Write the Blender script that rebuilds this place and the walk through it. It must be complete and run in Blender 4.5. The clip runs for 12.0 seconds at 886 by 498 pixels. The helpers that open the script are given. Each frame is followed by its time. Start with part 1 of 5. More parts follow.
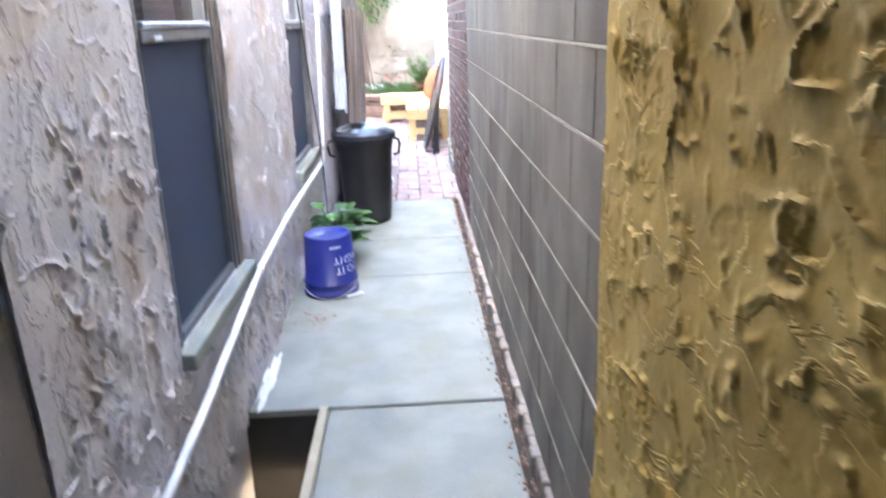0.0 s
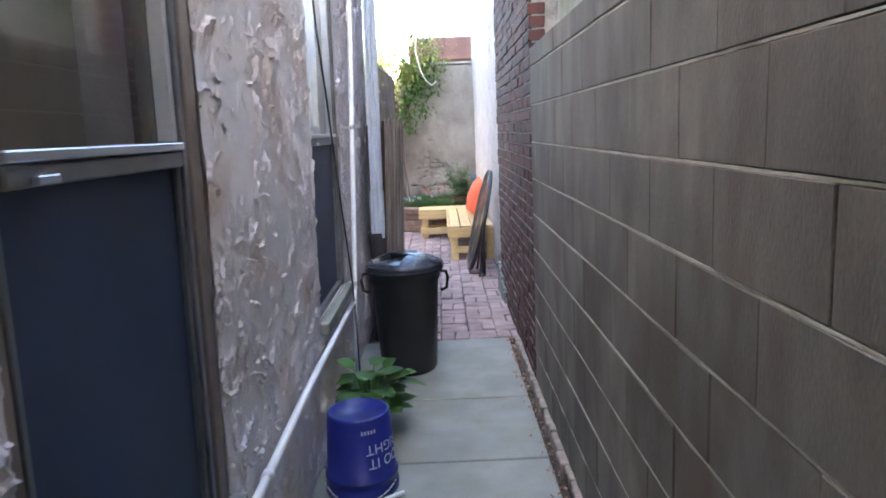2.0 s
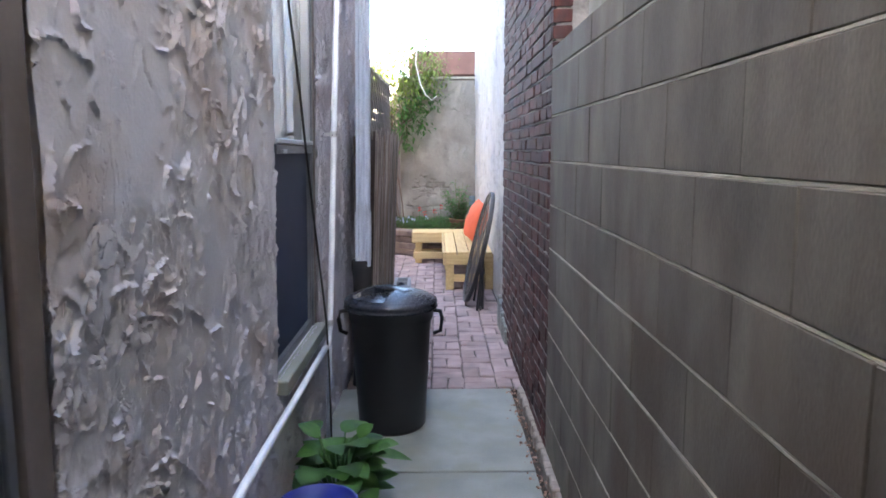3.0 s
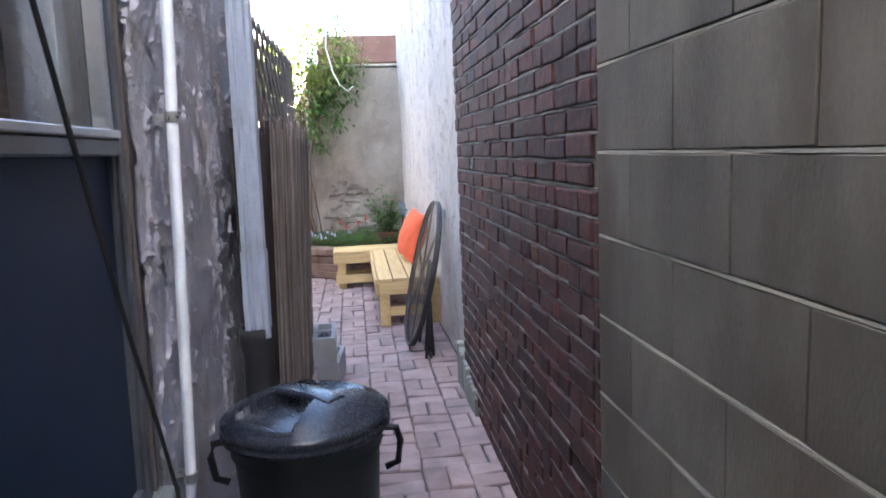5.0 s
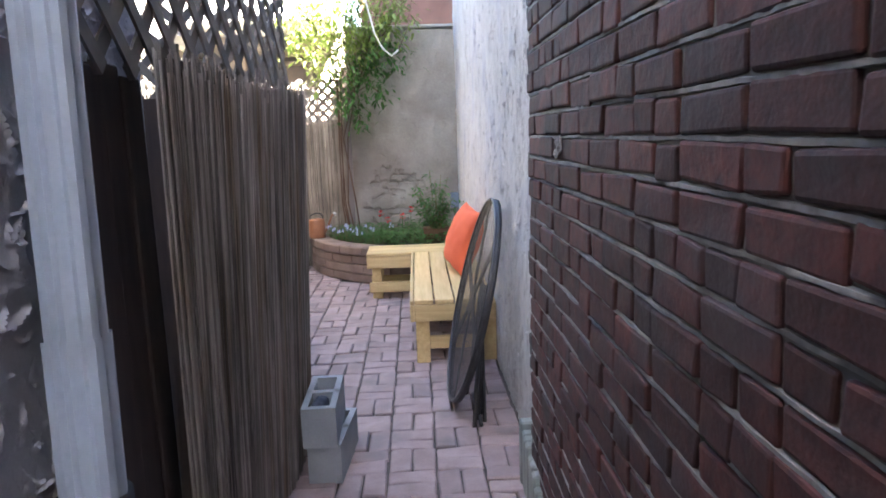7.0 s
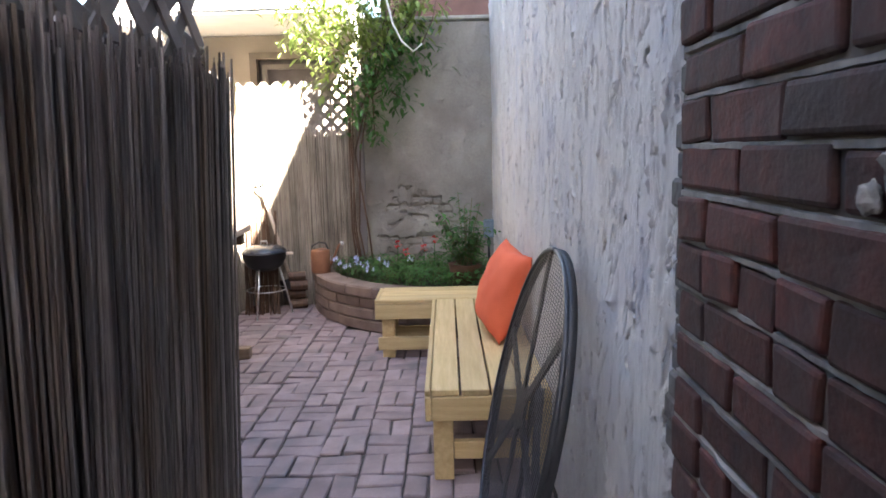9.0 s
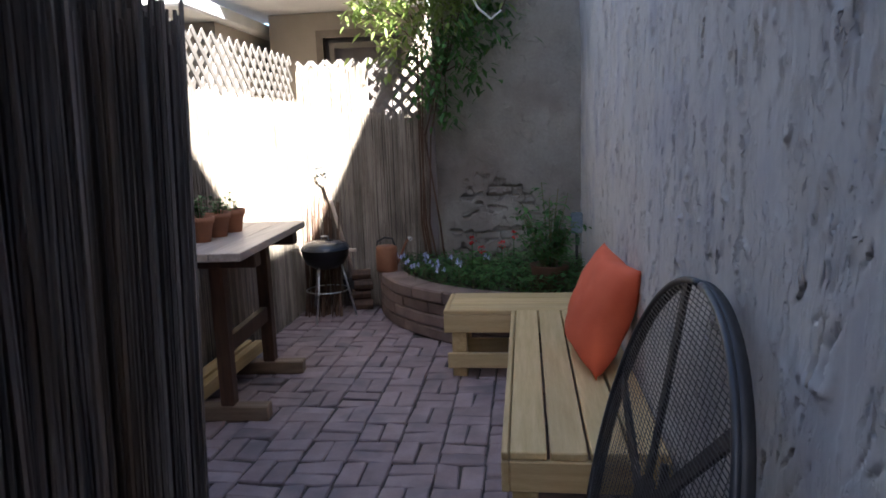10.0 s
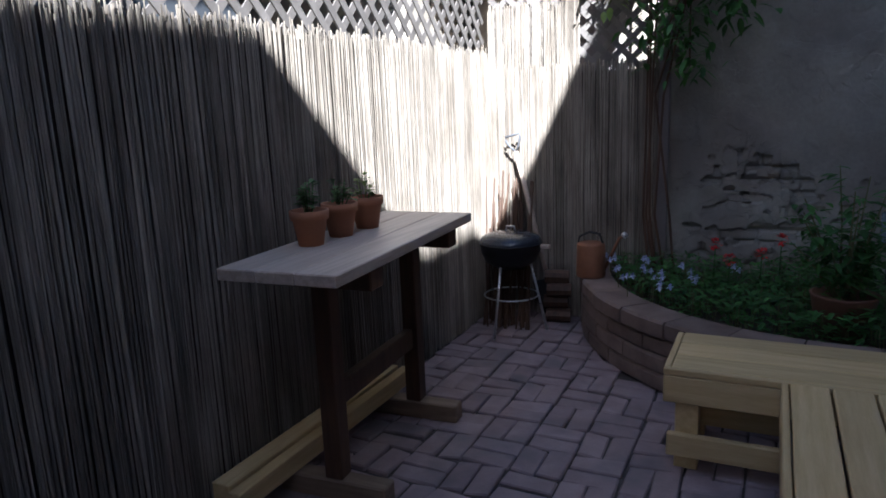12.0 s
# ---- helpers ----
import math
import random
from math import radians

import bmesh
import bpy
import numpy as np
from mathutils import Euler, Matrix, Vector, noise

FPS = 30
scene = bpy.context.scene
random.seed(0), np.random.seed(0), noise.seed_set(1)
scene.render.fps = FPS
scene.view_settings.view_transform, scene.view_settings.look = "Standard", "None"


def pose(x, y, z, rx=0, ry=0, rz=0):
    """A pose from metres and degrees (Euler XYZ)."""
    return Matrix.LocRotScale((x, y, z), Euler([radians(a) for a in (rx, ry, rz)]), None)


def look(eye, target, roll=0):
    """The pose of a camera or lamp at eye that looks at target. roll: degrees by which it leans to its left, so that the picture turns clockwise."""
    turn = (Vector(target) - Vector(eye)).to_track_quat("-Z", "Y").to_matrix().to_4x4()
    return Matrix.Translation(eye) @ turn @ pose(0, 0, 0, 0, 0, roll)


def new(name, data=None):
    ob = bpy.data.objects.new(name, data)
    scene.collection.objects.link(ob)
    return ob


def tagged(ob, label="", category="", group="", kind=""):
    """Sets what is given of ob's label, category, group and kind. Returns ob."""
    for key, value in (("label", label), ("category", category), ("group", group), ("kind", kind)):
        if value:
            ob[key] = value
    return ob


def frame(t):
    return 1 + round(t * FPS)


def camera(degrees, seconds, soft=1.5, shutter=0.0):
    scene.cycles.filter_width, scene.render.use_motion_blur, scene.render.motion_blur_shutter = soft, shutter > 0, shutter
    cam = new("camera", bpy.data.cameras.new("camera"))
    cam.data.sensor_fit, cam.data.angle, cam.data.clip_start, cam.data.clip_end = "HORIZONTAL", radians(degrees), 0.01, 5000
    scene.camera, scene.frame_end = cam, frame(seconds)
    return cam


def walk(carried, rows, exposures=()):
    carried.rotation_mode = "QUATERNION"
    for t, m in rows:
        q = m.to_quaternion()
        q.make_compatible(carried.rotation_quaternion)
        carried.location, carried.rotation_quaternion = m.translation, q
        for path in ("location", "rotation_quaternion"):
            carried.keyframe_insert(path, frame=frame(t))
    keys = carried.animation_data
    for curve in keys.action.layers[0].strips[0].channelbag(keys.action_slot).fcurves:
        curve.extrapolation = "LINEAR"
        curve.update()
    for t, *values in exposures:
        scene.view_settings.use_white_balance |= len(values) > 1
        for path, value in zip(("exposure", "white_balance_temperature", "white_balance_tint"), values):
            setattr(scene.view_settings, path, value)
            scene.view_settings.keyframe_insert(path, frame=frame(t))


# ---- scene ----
cam = camera(66.0, 12.0, soft=1.7, shutter=0.15)
EXPO = [(t, stops, 6700 if t < 1.6 else 6500 if t < 8 else 6600 if t < 9.8 else 5950 if t < 11.2 else 5550 if t < 11.8 else 5200, 10) for t, stops in ((0, 7.4), (0.5, 6.75), (1, 6.4), (1.5, 6.0), (2, 5.75), (3, 5.6), (5, 5.5), (6, 5.4), (7, 5.25), (9, 4.8), (9.5, 4.45), (10, 3.4), (10.5, 2.9), (11, 2.5), (11.5, 2.4), (12, 2.42))]
PATH = [
    (0, (0.102, 0.098, 1.485), (0.174, 1.992, 0.848), -2.1),
    (0.2, (0.052, 0.144, 1.507), (-0.021, 2.083, 1.021), -6.1),
    (0.5, (0.006, 0.244, 1.501), (-0.006, 2.151, 0.9), -2.6),
    (1, (0.044, 0.468, 1.499), (-0.066, 2.413, 1.047), -1.8),
    (1.5, (0.057, 0.75, 1.51), (-0.115, 2.701, 1.11), -2.2),
    (2, (-0.014, 1.104, 1.507), (-0.019, 3.074, 1.165), -2.6),
    (2.5, (-0.009, 1.451, 1.475), (0.035, 3.429, 1.184), -2.5),
    (3, (-0.026, 1.803, 1.468), (-0.01, 3.782, 1.184), -0.2),
    (3.2, (-0.035, 1.97, 1.459), (0.049, 3.956, 1.242), -0.3),
    (4.8, (-0.113, 3.211, 1.441), (0.091, 5.188, 1.222), -1.3),
    (5, (-0.093, 3.372, 1.441), (0.154, 5.336, 1.155), -2.5),
    (5.5, (-0.021, 3.751, 1.414), (0.184, 5.725, 1.164), -2.7),
    (6, (0.027, 4.141, 1.4), (0.208, 6.109, 1.097), -1.9),
    (6.5, (0.045, 4.518, 1.401), (0.293, 6.468, 1.034), -2.1),
    (7, (0.102, 4.845, 1.417), (0.171, 6.816, 1.084), -1.9),
    (7.2, (0.116, 5.005, 1.418), (0.162, 6.969, 1.045), -1.5),
    (8.8, (0.168, 6.084, 1.401), (0.127, 8.063, 1.118), -1.5),
    (9, (0.141, 6.203, 1.4), (0.127, 8.182, 1.114), -1.4),
    (9.5, (0.136, 6.58, 1.402), (0.106, 8.555, 1.087), -2.7),
    (10, (0.121, 6.903, 1.406), (-0.122, 8.861, 1.078), -2.1),
    (10.5, (0.105, 7.251, 1.412), (-0.149, 9.221, 1.179), -1.6),
    (11, (0.051, 7.612, 1.402), (-0.253, 9.56, 1.068), -3.9),
    (11.5, (0.028, 7.937, 1.406), (-0.67, 9.771, 1.018), -3.6),
    (12, (-0.035, 8.22, 1.387), (-0.895, 9.978, 0.977), -2.3),
]
walk(cam, [(t, look(eye, target, roll)) for t, eye, target, roll in PATH], EXPO)

# ---- world and sun ----
SUN = Vector((0.5, -1.09, 1.0)).normalized()
world = bpy.data.worlds.new("world")
scene.world = world
world.use_nodes = True
wn = world.node_tree.nodes
sky = wn.new("ShaderNodeTexSky")
sky.sky_type, sky.sun_disc = "NISHITA", False
sky.sun_elevation, sky.sun_rotation = math.asin(SUN.z), math.atan2(SUN.x, SUN.y)
sky.dust_density = 1.2
wn["Background"].inputs["Strength"].default_value = 0.05
world.node_tree.links.new(sky.outputs[0], wn["Background"].inputs["Color"])
sun_data = bpy.data.lights.new("sun", "SUN")
sun_data.energy, sun_data.angle, sun_data.color = 5.0, radians(0.53), (1.0, 0.94, 0.84)
sun = new("sun", sun_data)
sun.matrix_world = look(SUN * 30, (0, 0, 0))


# ---- materials ----
def mat(name, c1, c2, scale=6.0, rough=0.7, metal=0.0, bump=0.3, fine=80.0, stretch=(1, 1, 1), vary=0.0, dirt=None, dirt_scale=2.0, spec=0.4, depth=0.004):
    """Two scales of noise between two colours, a fine relief, a share of chance from piece to piece, and patches of dirt."""
    m = bpy.data.materials.new(name)
    m.use_nodes = True
    nt = m.node_tree
    n, link = nt.nodes, nt.links.new
    b = n["Principled BSDF"]
    geo, mp = n.new("ShaderNodeNewGeometry"), n.new("ShaderNodeMapping")
    mp.inputs["Scale"].default_value = stretch
    link(geo.outputs["Position"], mp.inputs["Vector"])
    big, small, mix = n.new("ShaderNodeTexNoise"), n.new("ShaderNodeTexNoise"), n.new("ShaderNodeMix")
    for tex, sc, det in ((big, scale, 5), (small, fine, 4)):
        tex.inputs["Scale"].default_value, tex.inputs["Detail"].default_value = sc, det
        link(mp.outputs[0], tex.inputs["Vector"])
    add = n.new("ShaderNodeMath")
    add.operation, add.inputs[1].default_value = "MULTIPLY_ADD", 0.35
    link(small.outputs["Fac"], add.inputs[0])
    link(big.outputs["Fac"], add.inputs[2])
    rng = n.new("ShaderNodeMapRange")
    rng.inputs["From Min"].default_value, rng.inputs["From Max"].default_value = 0.42, 0.95
    link(add.outputs[0], rng.inputs["Value"])
    mix.data_type = "RGBA"
    mix.inputs["A"].default_value, mix.inputs["B"].default_value = (*c1, 1), (*c2, 1)
    link(rng.outputs[0], mix.inputs["Factor"])
    col = mix.outputs["Result"]
    if dirt:
        spot, r2, m2 = n.new("ShaderNodeTexNoise"), n.new("ShaderNodeMapRange"), n.new("ShaderNodeMix")
        spot.inputs["Scale"].default_value, spot.inputs["Detail"].default_value = dirt_scale, 8
        link(mp.outputs[0], spot.inputs["Vector"])
        r2.inputs["From Min"].default_value, r2.inputs["From Max"].default_value = 0.5, 0.68
        link(spot.outputs["Fac"], r2.inputs["Value"])
        m2.data_type = "RGBA"
        link(r2.outputs[0], m2.inputs["Factor"])
        link(col, m2.inputs["A"])
        m2.inputs["B"].default_value = (*dirt, 1)
        col = m2.outputs["Result"]
    if vary:
        info, sm, fr, r3, hsv = n.new("ShaderNodeObjectInfo"), n.new("ShaderNodeMath"), n.new("ShaderNodeMath"), n.new("ShaderNodeMapRange"), n.new("ShaderNodeHueSaturation")
        fr.operation = "FRACT"
        link(info.outputs["Random"], sm.inputs[0])
        link(geo.outputs["Random Per Island"], sm.inputs[1])
        link(sm.outputs[0], fr.inputs[0])
        link(fr.outputs[0], r3.inputs["Value"])
        r3.inputs["To Min"].default_value, r3.inputs["To Max"].default_value = 1 - vary, 1 + vary
        link(r3.outputs[0], hsv.inputs["Value"])
        link(col, hsv.inputs["Color"])
        col = hsv.outputs[0]
    link(col, b.inputs["Base Color"])
    rr = n.new("ShaderNodeMapRange")
    rr.inputs["To Min"].default_value, rr.inputs["To Max"].default_value = max(0.03, rough - 0.12), min(1, rough + 0.12)
    link(small.outputs["Fac"], rr.inputs["Value"])
    link(rr.outputs[0], b.inputs["Roughness"])
    b.inputs["Metallic"].default_value = metal
    b.inputs["Specular IOR Level"].default_value = spec
    if bump:
        bp = n.new("ShaderNodeBump")
        bp.inputs["Strength"].default_value, bp.inputs["Distance"].default_value = bump, depth
        link(add.outputs[0], bp.inputs["Height"])
        link(bp.outputs[0], b.inputs["Normal"])
    return m


def torn(m, scale, stretch, edges, height, cover, mask_scale, rag=0.55, sharp=0.02):
    """Adds the relief of plaster skipped over by a trowel: flat raised flakes with ragged edges. edges: the levels at which a flake starts."""
    nt = m.node_tree
    n, link = nt.nodes, nt.links.new
    geo, mp = n.new("ShaderNodeNewGeometry"), n.new("ShaderNodeMapping")
    mp.inputs["Scale"].default_value = stretch
    link(geo.outputs["Position"], mp.inputs["Vector"])
    a, mask = n.new("ShaderNodeTexNoise"), n.new("ShaderNodeTexNoise")
    a.inputs["Scale"].default_value, a.inputs["Detail"].default_value, a.inputs["Roughness"].default_value, a.inputs["Distortion"].default_value = scale, 5, rag, 0.5
    mask.inputs["Scale"].default_value, mask.inputs["Detail"].default_value = mask_scale, 3
    for tex in (a, mask):
        link(mp.outputs[0], tex.inputs["Vector"])
    total = None
    for level in edges:
        r = n.new("ShaderNodeMapRange")
        r.inputs["From Min"].default_value, r.inputs["From Max"].default_value = level, level + sharp
        link(a.outputs["Fac"], r.inputs["Value"])
        if total is None:
            total = r.outputs[0]
        else:
            add = n.new("ShaderNodeMath")
            link(total, add.inputs[0])
            link(r.outputs[0], add.inputs[1])
            total = add.outputs[0]
    cov, prod = n.new("ShaderNodeMapRange"), n.new("ShaderNodeMath")
    prod.operation = "MULTIPLY"
    link(mask.outputs["Fac"], cov.inputs["Value"])
    cov.inputs["From Min"].default_value, cov.inputs["From Max"].default_value = 0.9 - cover, 1.1 - cover
    link(total, prod.inputs[0])
    link(cov.outputs[0], prod.inputs[1])
    bp = n.new("ShaderNodeBump")
    bp.inputs["Strength"].default_value, bp.inputs["Distance"].default_value = 1.0, abs(height)
    bp.invert = height < 0
    link(prod.outputs[0], bp.inputs["Height"])
    shader = n["Principled BSDF"]
    old = shader.inputs["Normal"].links[0].from_node if shader.inputs["Normal"].links else None
    if old:
        link(old.outputs[0], bp.inputs["Normal"])
    link(bp.outputs[0], shader.inputs["Normal"])
    return m


STUCCO = mat("painted_stucco", (0.44, 0.43, 0.485), (0.62, 0.61, 0.675), 3.0, 0.85, bump=0.7, fine=110, dirt=(0.45, 0.40, 0.405), dirt_scale=3.0, depth=0.006)
YELLOW = mat("ochre_stucco", (0.34, 0.23, 0.058), (0.48, 0.34, 0.10), 5.0, 0.75, bump=0.6, fine=60, depth=0.006)
BLOCK = mat("grey_block", (0.072, 0.064, 0.051), (0.178, 0.160, 0.130), 5.5, 0.9, bump=0.9, fine=150, vary=0.16, dirt=(0.078, 0.062, 0.045), dirt_scale=3.0, stretch=(1, 1, 0.45), depth=0.005)
BLOCK_MORTAR = mat("pale_mortar", (0.30, 0.275, 0.225), (0.50, 0.465, 0.39), 8.0, 0.9, bump=0.6, fine=90)
BRICK = mat("dark_red_brick", (0.026, 0.009, 0.009), (0.084, 0.0225, 0.0175), 24.0, 0.85, bump=0.9, fine=120, vary=0.42, dirt=(0.038, 0.022, 0.022), dirt_scale=5.0, depth=0.004)
JOINT = mat("sooty_joint", (0.085, 0.075, 0.068), (0.19, 0.17, 0.155), 10.0, 0.95, bump=0.5)
BRICK_MORTAR = mat("sandy_mortar", (0.12, 0.110, 0.102), (0.33, 0.305, 0.285), 11.0, 0.95, bump=0.8, fine=60, depth=0.008)
WHITEWALL = mat("weathered_limewash", (0.45, 0.425, 0.40), (0.68, 0.65, 0.615), 3.0, 0.9, bump=0.6, fine=45, stretch=(1, 1.2, 0.75), dirt=(0.44, 0.425, 0.44), dirt_scale=3.0, depth=0.007)
PAVER = mat("weathered_paver", (0.22, 0.155, 0.15), (0.34, 0.255, 0.245), 7.0, 0.8, bump=0.5, fine=90, vary=0.16, dirt=(0.19, 0.15, 0.15), dirt_scale=4.0)
SAND = mat("joint_sand", (0.045, 0.035, 0.03), (0.10, 0.08, 0.07), 20.0, 0.95, bump=0.6, fine=200)
CONCRETE = mat("old_concrete", (0.165, 0.178, 0.166), (0.27, 0.283, 0.262), 3.5, 0.85, bump=0.35, fine=110, dirt=(0.205, 0.212, 0.178), dirt_scale=4.5)
RUBBLE = mat("crumbled_edge", (0.17, 0.145, 0.125), (0.31, 0.27, 0.235), 14.0, 0.95, bump=0.9, fine=60, depth=0.01)
SOIL = mat("soil", (0.03, 0.022, 0.016), (0.07, 0.05, 0.035), 14.0, 0.95, bump=0.8, fine=60)
# Near-black colour that paints in the shade of unlit recesses.
DARK = mat("unlit_shade", (0.02, 0.02, 0.022), (0.035, 0.034, 0.035), 4.0, 0.9)
BROWNPAINT = mat("brown_trim_paint", (0.125, 0.105, 0.10), (0.19, 0.165, 0.16), 5.0, 0.6, fine=90)
FRAME = mat("grey_window_metal", (0.13, 0.14, 0.16), (0.21, 0.22, 0.245), 6.0, 0.4, metal=0.6, bump=0.1)
SILVER = mat("bare_sash_metal", (0.42, 0.44, 0.48), (0.55, 0.57, 0.61), 6.0, 0.35, metal=0.7, bump=0.1)
SCREEN = mat("insect_screen", (0.008, 0.019, 0.052), (0.020, 0.040, 0.098), 1.6, 0.55, bump=0.1, fine=600, spec=0.5)
PIPE = mat("white_conduit", (0.62, 0.64, 0.68), (0.76, 0.78, 0.82), 5.0, 0.4, bump=0.05)
SPOUT = mat("painted_downspout", (0.37, 0.42, 0.50), (0.48, 0.53, 0.62), 4.0, 0.45, bump=0.08, dirt=(0.33, 0.36, 0.41), dirt_scale=4.0)
IRON = mat("dark_iron", (0.025, 0.024, 0.026), (0.05, 0.047, 0.048), 8.0, 0.5, metal=0.3, bump=0.2)
RIMGREY = mat("grey_enamel", (0.032, 0.032, 0.036), (0.058, 0.058, 0.064), 8.0, 0.4, metal=0.4, bump=0.1)
BLACKPLASTIC = mat("black_plastic", (0.008, 0.008, 0.009), (0.015, 0.015, 0.017), 6.0, 0.42, bump=0.08, fine=200)
LIDPLASTIC = mat("glossy_black_lid", (0.018, 0.021, 0.030), (0.034, 0.038, 0.050), 6.0, 0.26, bump=0.06, fine=150)
BLUEPLASTIC = mat("blue_plastic", (0.010, 0.016, 0.13), (0.016, 0.025, 0.20), 4.0, 0.38, bump=0.08, fine=120)
WHITEPRINT = mat("white_print", (0.55, 0.56, 0.6), (0.68, 0.69, 0.72), 9.0, 0.5, bump=0.0)
STEEL = mat("steel_wire", (0.5, 0.5, 0.5), (0.65, 0.65, 0.65), 9.0, 0.3, metal=0.9, bump=0.0)
CABLE = mat("black_cable", (0.012, 0.012, 0.013), (0.022, 0.022, 0.024), 9.0, 0.5, bump=0.0)
PINE = mat("new_pine", (0.47, 0.325, 0.14), (0.63, 0.465, 0.235), 5.0, 0.6, bump=0.2, fine=40, stretch=(9, 0.7, 9), vary=0.10)
PINE_X = mat("new_pine_across", (0.47, 0.325, 0.14), (0.63, 0.465, 0.235), 5.0, 0.6, bump=0.2, fine=40, stretch=(0.7, 9, 9), vary=0.10)
PLANK = mat("pale_plank", (0.38, 0.29, 0.22), (0.58, 0.47, 0.385), 5.0, 0.40, bump=0.25, fine=40, stretch=(10, 0.6, 10), vary=0.12)
STAINED = mat("stained_timber", (0.055, 0.028, 0.016), (0.115, 0.060, 0.032), 5.0, 0.6, bump=0.2, fine=40, stretch=(8, 8, 0.8))
TIMBER = mat("weathered_timber", (0.16, 0.105, 0.065), (0.27, 0.19, 0.125), 5.0, 0.7, bump=0.2, fine=40, stretch=(0.8, 8, 8))
# Greyer copy of the reed, with the near panel's shade put into its colour.
REED_DIM = mat("dim_reed", (0.096, 0.084, 0.078), (0.335, 0.290, 0.266), 9.0, 0.75, bump=0.3, fine=60, stretch=(1, 1, 0.2), vary=0.5, dirt=(0.14, 0.098, 0.066), dirt_scale=7.0)
REED = mat("reed", (0.135, 0.110, 0.084), (0.37, 0.315, 0.252), 9.0, 0.75, bump=0.3, fine=60, stretch=(1, 1, 0.25), vary=0.36)
BOARD = mat("dark_board", (0.035, 0.024, 0.02), (0.075, 0.052, 0.042), 6.0, 0.85, bump=0.4, fine=50, stretch=(4, 4, 0.4))
LATTICE = mat("weathered_lattice", (0.13, 0.112, 0.098), (0.22, 0.195, 0.175), 8.0, 0.8, bump=0.3, fine=60, vary=0.15)
CINDER = mat("cinder_block", (0.21, 0.22, 0.235), (0.32, 0.33, 0.345), 6.0, 0.95, bump=0.7, fine=150)
TERRACOTTA = mat("terracotta", (0.30, 0.125, 0.065), (0.42, 0.19, 0.10), 7.0, 0.85, bump=0.2)
COPPER = mat("rusty_can", (0.20, 0.085, 0.045), (0.32, 0.14, 0.075), 9.0, 0.5, metal=0.3, bump=0.2)
PLANTER = mat("planter_block", (0.13, 0.088, 0.07), (0.225, 0.160, 0.132), 8.0, 0.9, bump=0.7, fine=70, vary=0.18)
ORANGE = mat("orange_cloth", (0.62, 0.105, 0.045), (0.76, 0.155, 0.07), 5.0, 0.9, bump=0.25, fine=350, depth=0.002)
LEAF = mat("leaf", (0.034, 0.092, 0.020), (0.088, 0.195, 0.044), 9.0, 0.5, bump=0.2, fine=60, vary=0.35)
# Yellow-green leaf, its colour lifted to match sun on the vine.
LEAF_PALE = mat("pale_leaf", (0.12, 0.18, 0.04), (0.28, 0.335, 0.095), 7.0, 0.5, bump=0.2, fine=60, vary=0.3)
STEM = mat("stem", (0.10, 0.10, 0.04), (0.17, 0.15, 0.07), 9.0, 0.7)
PETAL_RED = mat("red_petal", (0.45, 0.012, 0.012), (0.60, 0.03, 0.025), 9.0, 0.6, vary=0.2)
PETAL_BLUE = mat("lilac_petal", (0.36, 0.38, 0.66), (0.62, 0.64, 0.82), 30.0, 0.6, vary=0.25)
PLASTER = mat("stained_plaster", (0.22, 0.195, 0.165), (0.36, 0.325, 0.28), 2.2, 0.92, bump=0.5, fine=50, dirt=(0.20, 0.17, 0.145), dirt_scale=1.6, depth=0.006)
RENDERED = mat("tan_render", (0.36, 0.31, 0.25), (0.46, 0.40, 0.33), 2.0, 0.9, bump=0.2)
TRIM = mat("faded_brown_trim", (0.20, 0.165, 0.13), (0.29, 0.245, 0.20), 5.0, 0.8)
ROOF_RED = mat("red_brown_roof", (0.16, 0.085, 0.07), (0.24, 0.13, 0.10), 5.0, 0.85)
ROOF = mat("pale_roofing", (0.62, 0.61, 0.60), (0.75, 0.74, 0.73), 3.0, 0.8)
BACKBRICK = mat("distant_masonry", (0.20, 0.16, 0.145), (0.32, 0.27, 0.25), 6.0, 0.9)
SLATE = mat("blue_grey_siding", (0.045, 0.05, 0.058), (0.075, 0.082, 0.093), 3.0, 0.8, bump=0.2)
MOSS = mat("mossy_render", (0.30, 0.31, 0.29), (0.44, 0.44, 0.41), 2.0, 0.9, bump=0.5, fine=40, dirt=(0.10, 0.14, 0.06), dirt_scale=1.8)

torn(WHITEWALL, 9.0, (1, 1.5, 0.5), (0.50, 0.60), 0.010, 0.52, 2.5, 0.6, 0.012)
torn(STUCCO, 8.0, (1, 1.3, 0.7), (0.50, 0.60), 0.007, 0.50, 3.0, 0.6, 0.014)
torn(YELLOW, 9.0, (1, 0.8, 1.3), (0.52,), 0.004, 0.50, 3.0, 0.55, 0.02)
torn(PLASTER, 3.0, (1, 1, 1.2), (0.46, 0.57), 0.005, 0.5, 3.0, 0.6, 0.014)


def lets_light_through(m, share):
    """A leaf passes a share of the light that falls on its far side."""
    n, link = m.node_tree.nodes, m.node_tree.links.new
    b, out = n["Principled BSDF"], n["Material Output"]
    thin, mix = n.new("ShaderNodeBsdfTranslucent"), n.new("ShaderNodeMixShader")
    link(b.inputs["Base Color"].links[0].from_socket, thin.inputs["Color"])
    mix.inputs["Fac"].default_value = share
    link(b.outputs[0], mix.inputs[1])
    link(thin.outputs[0], mix.inputs[2])
    link(mix.outputs[0], out.inputs["Surface"])


lets_light_through(LEAF_PALE, 0.3)
lets_light_through(LEAF, 0.25)


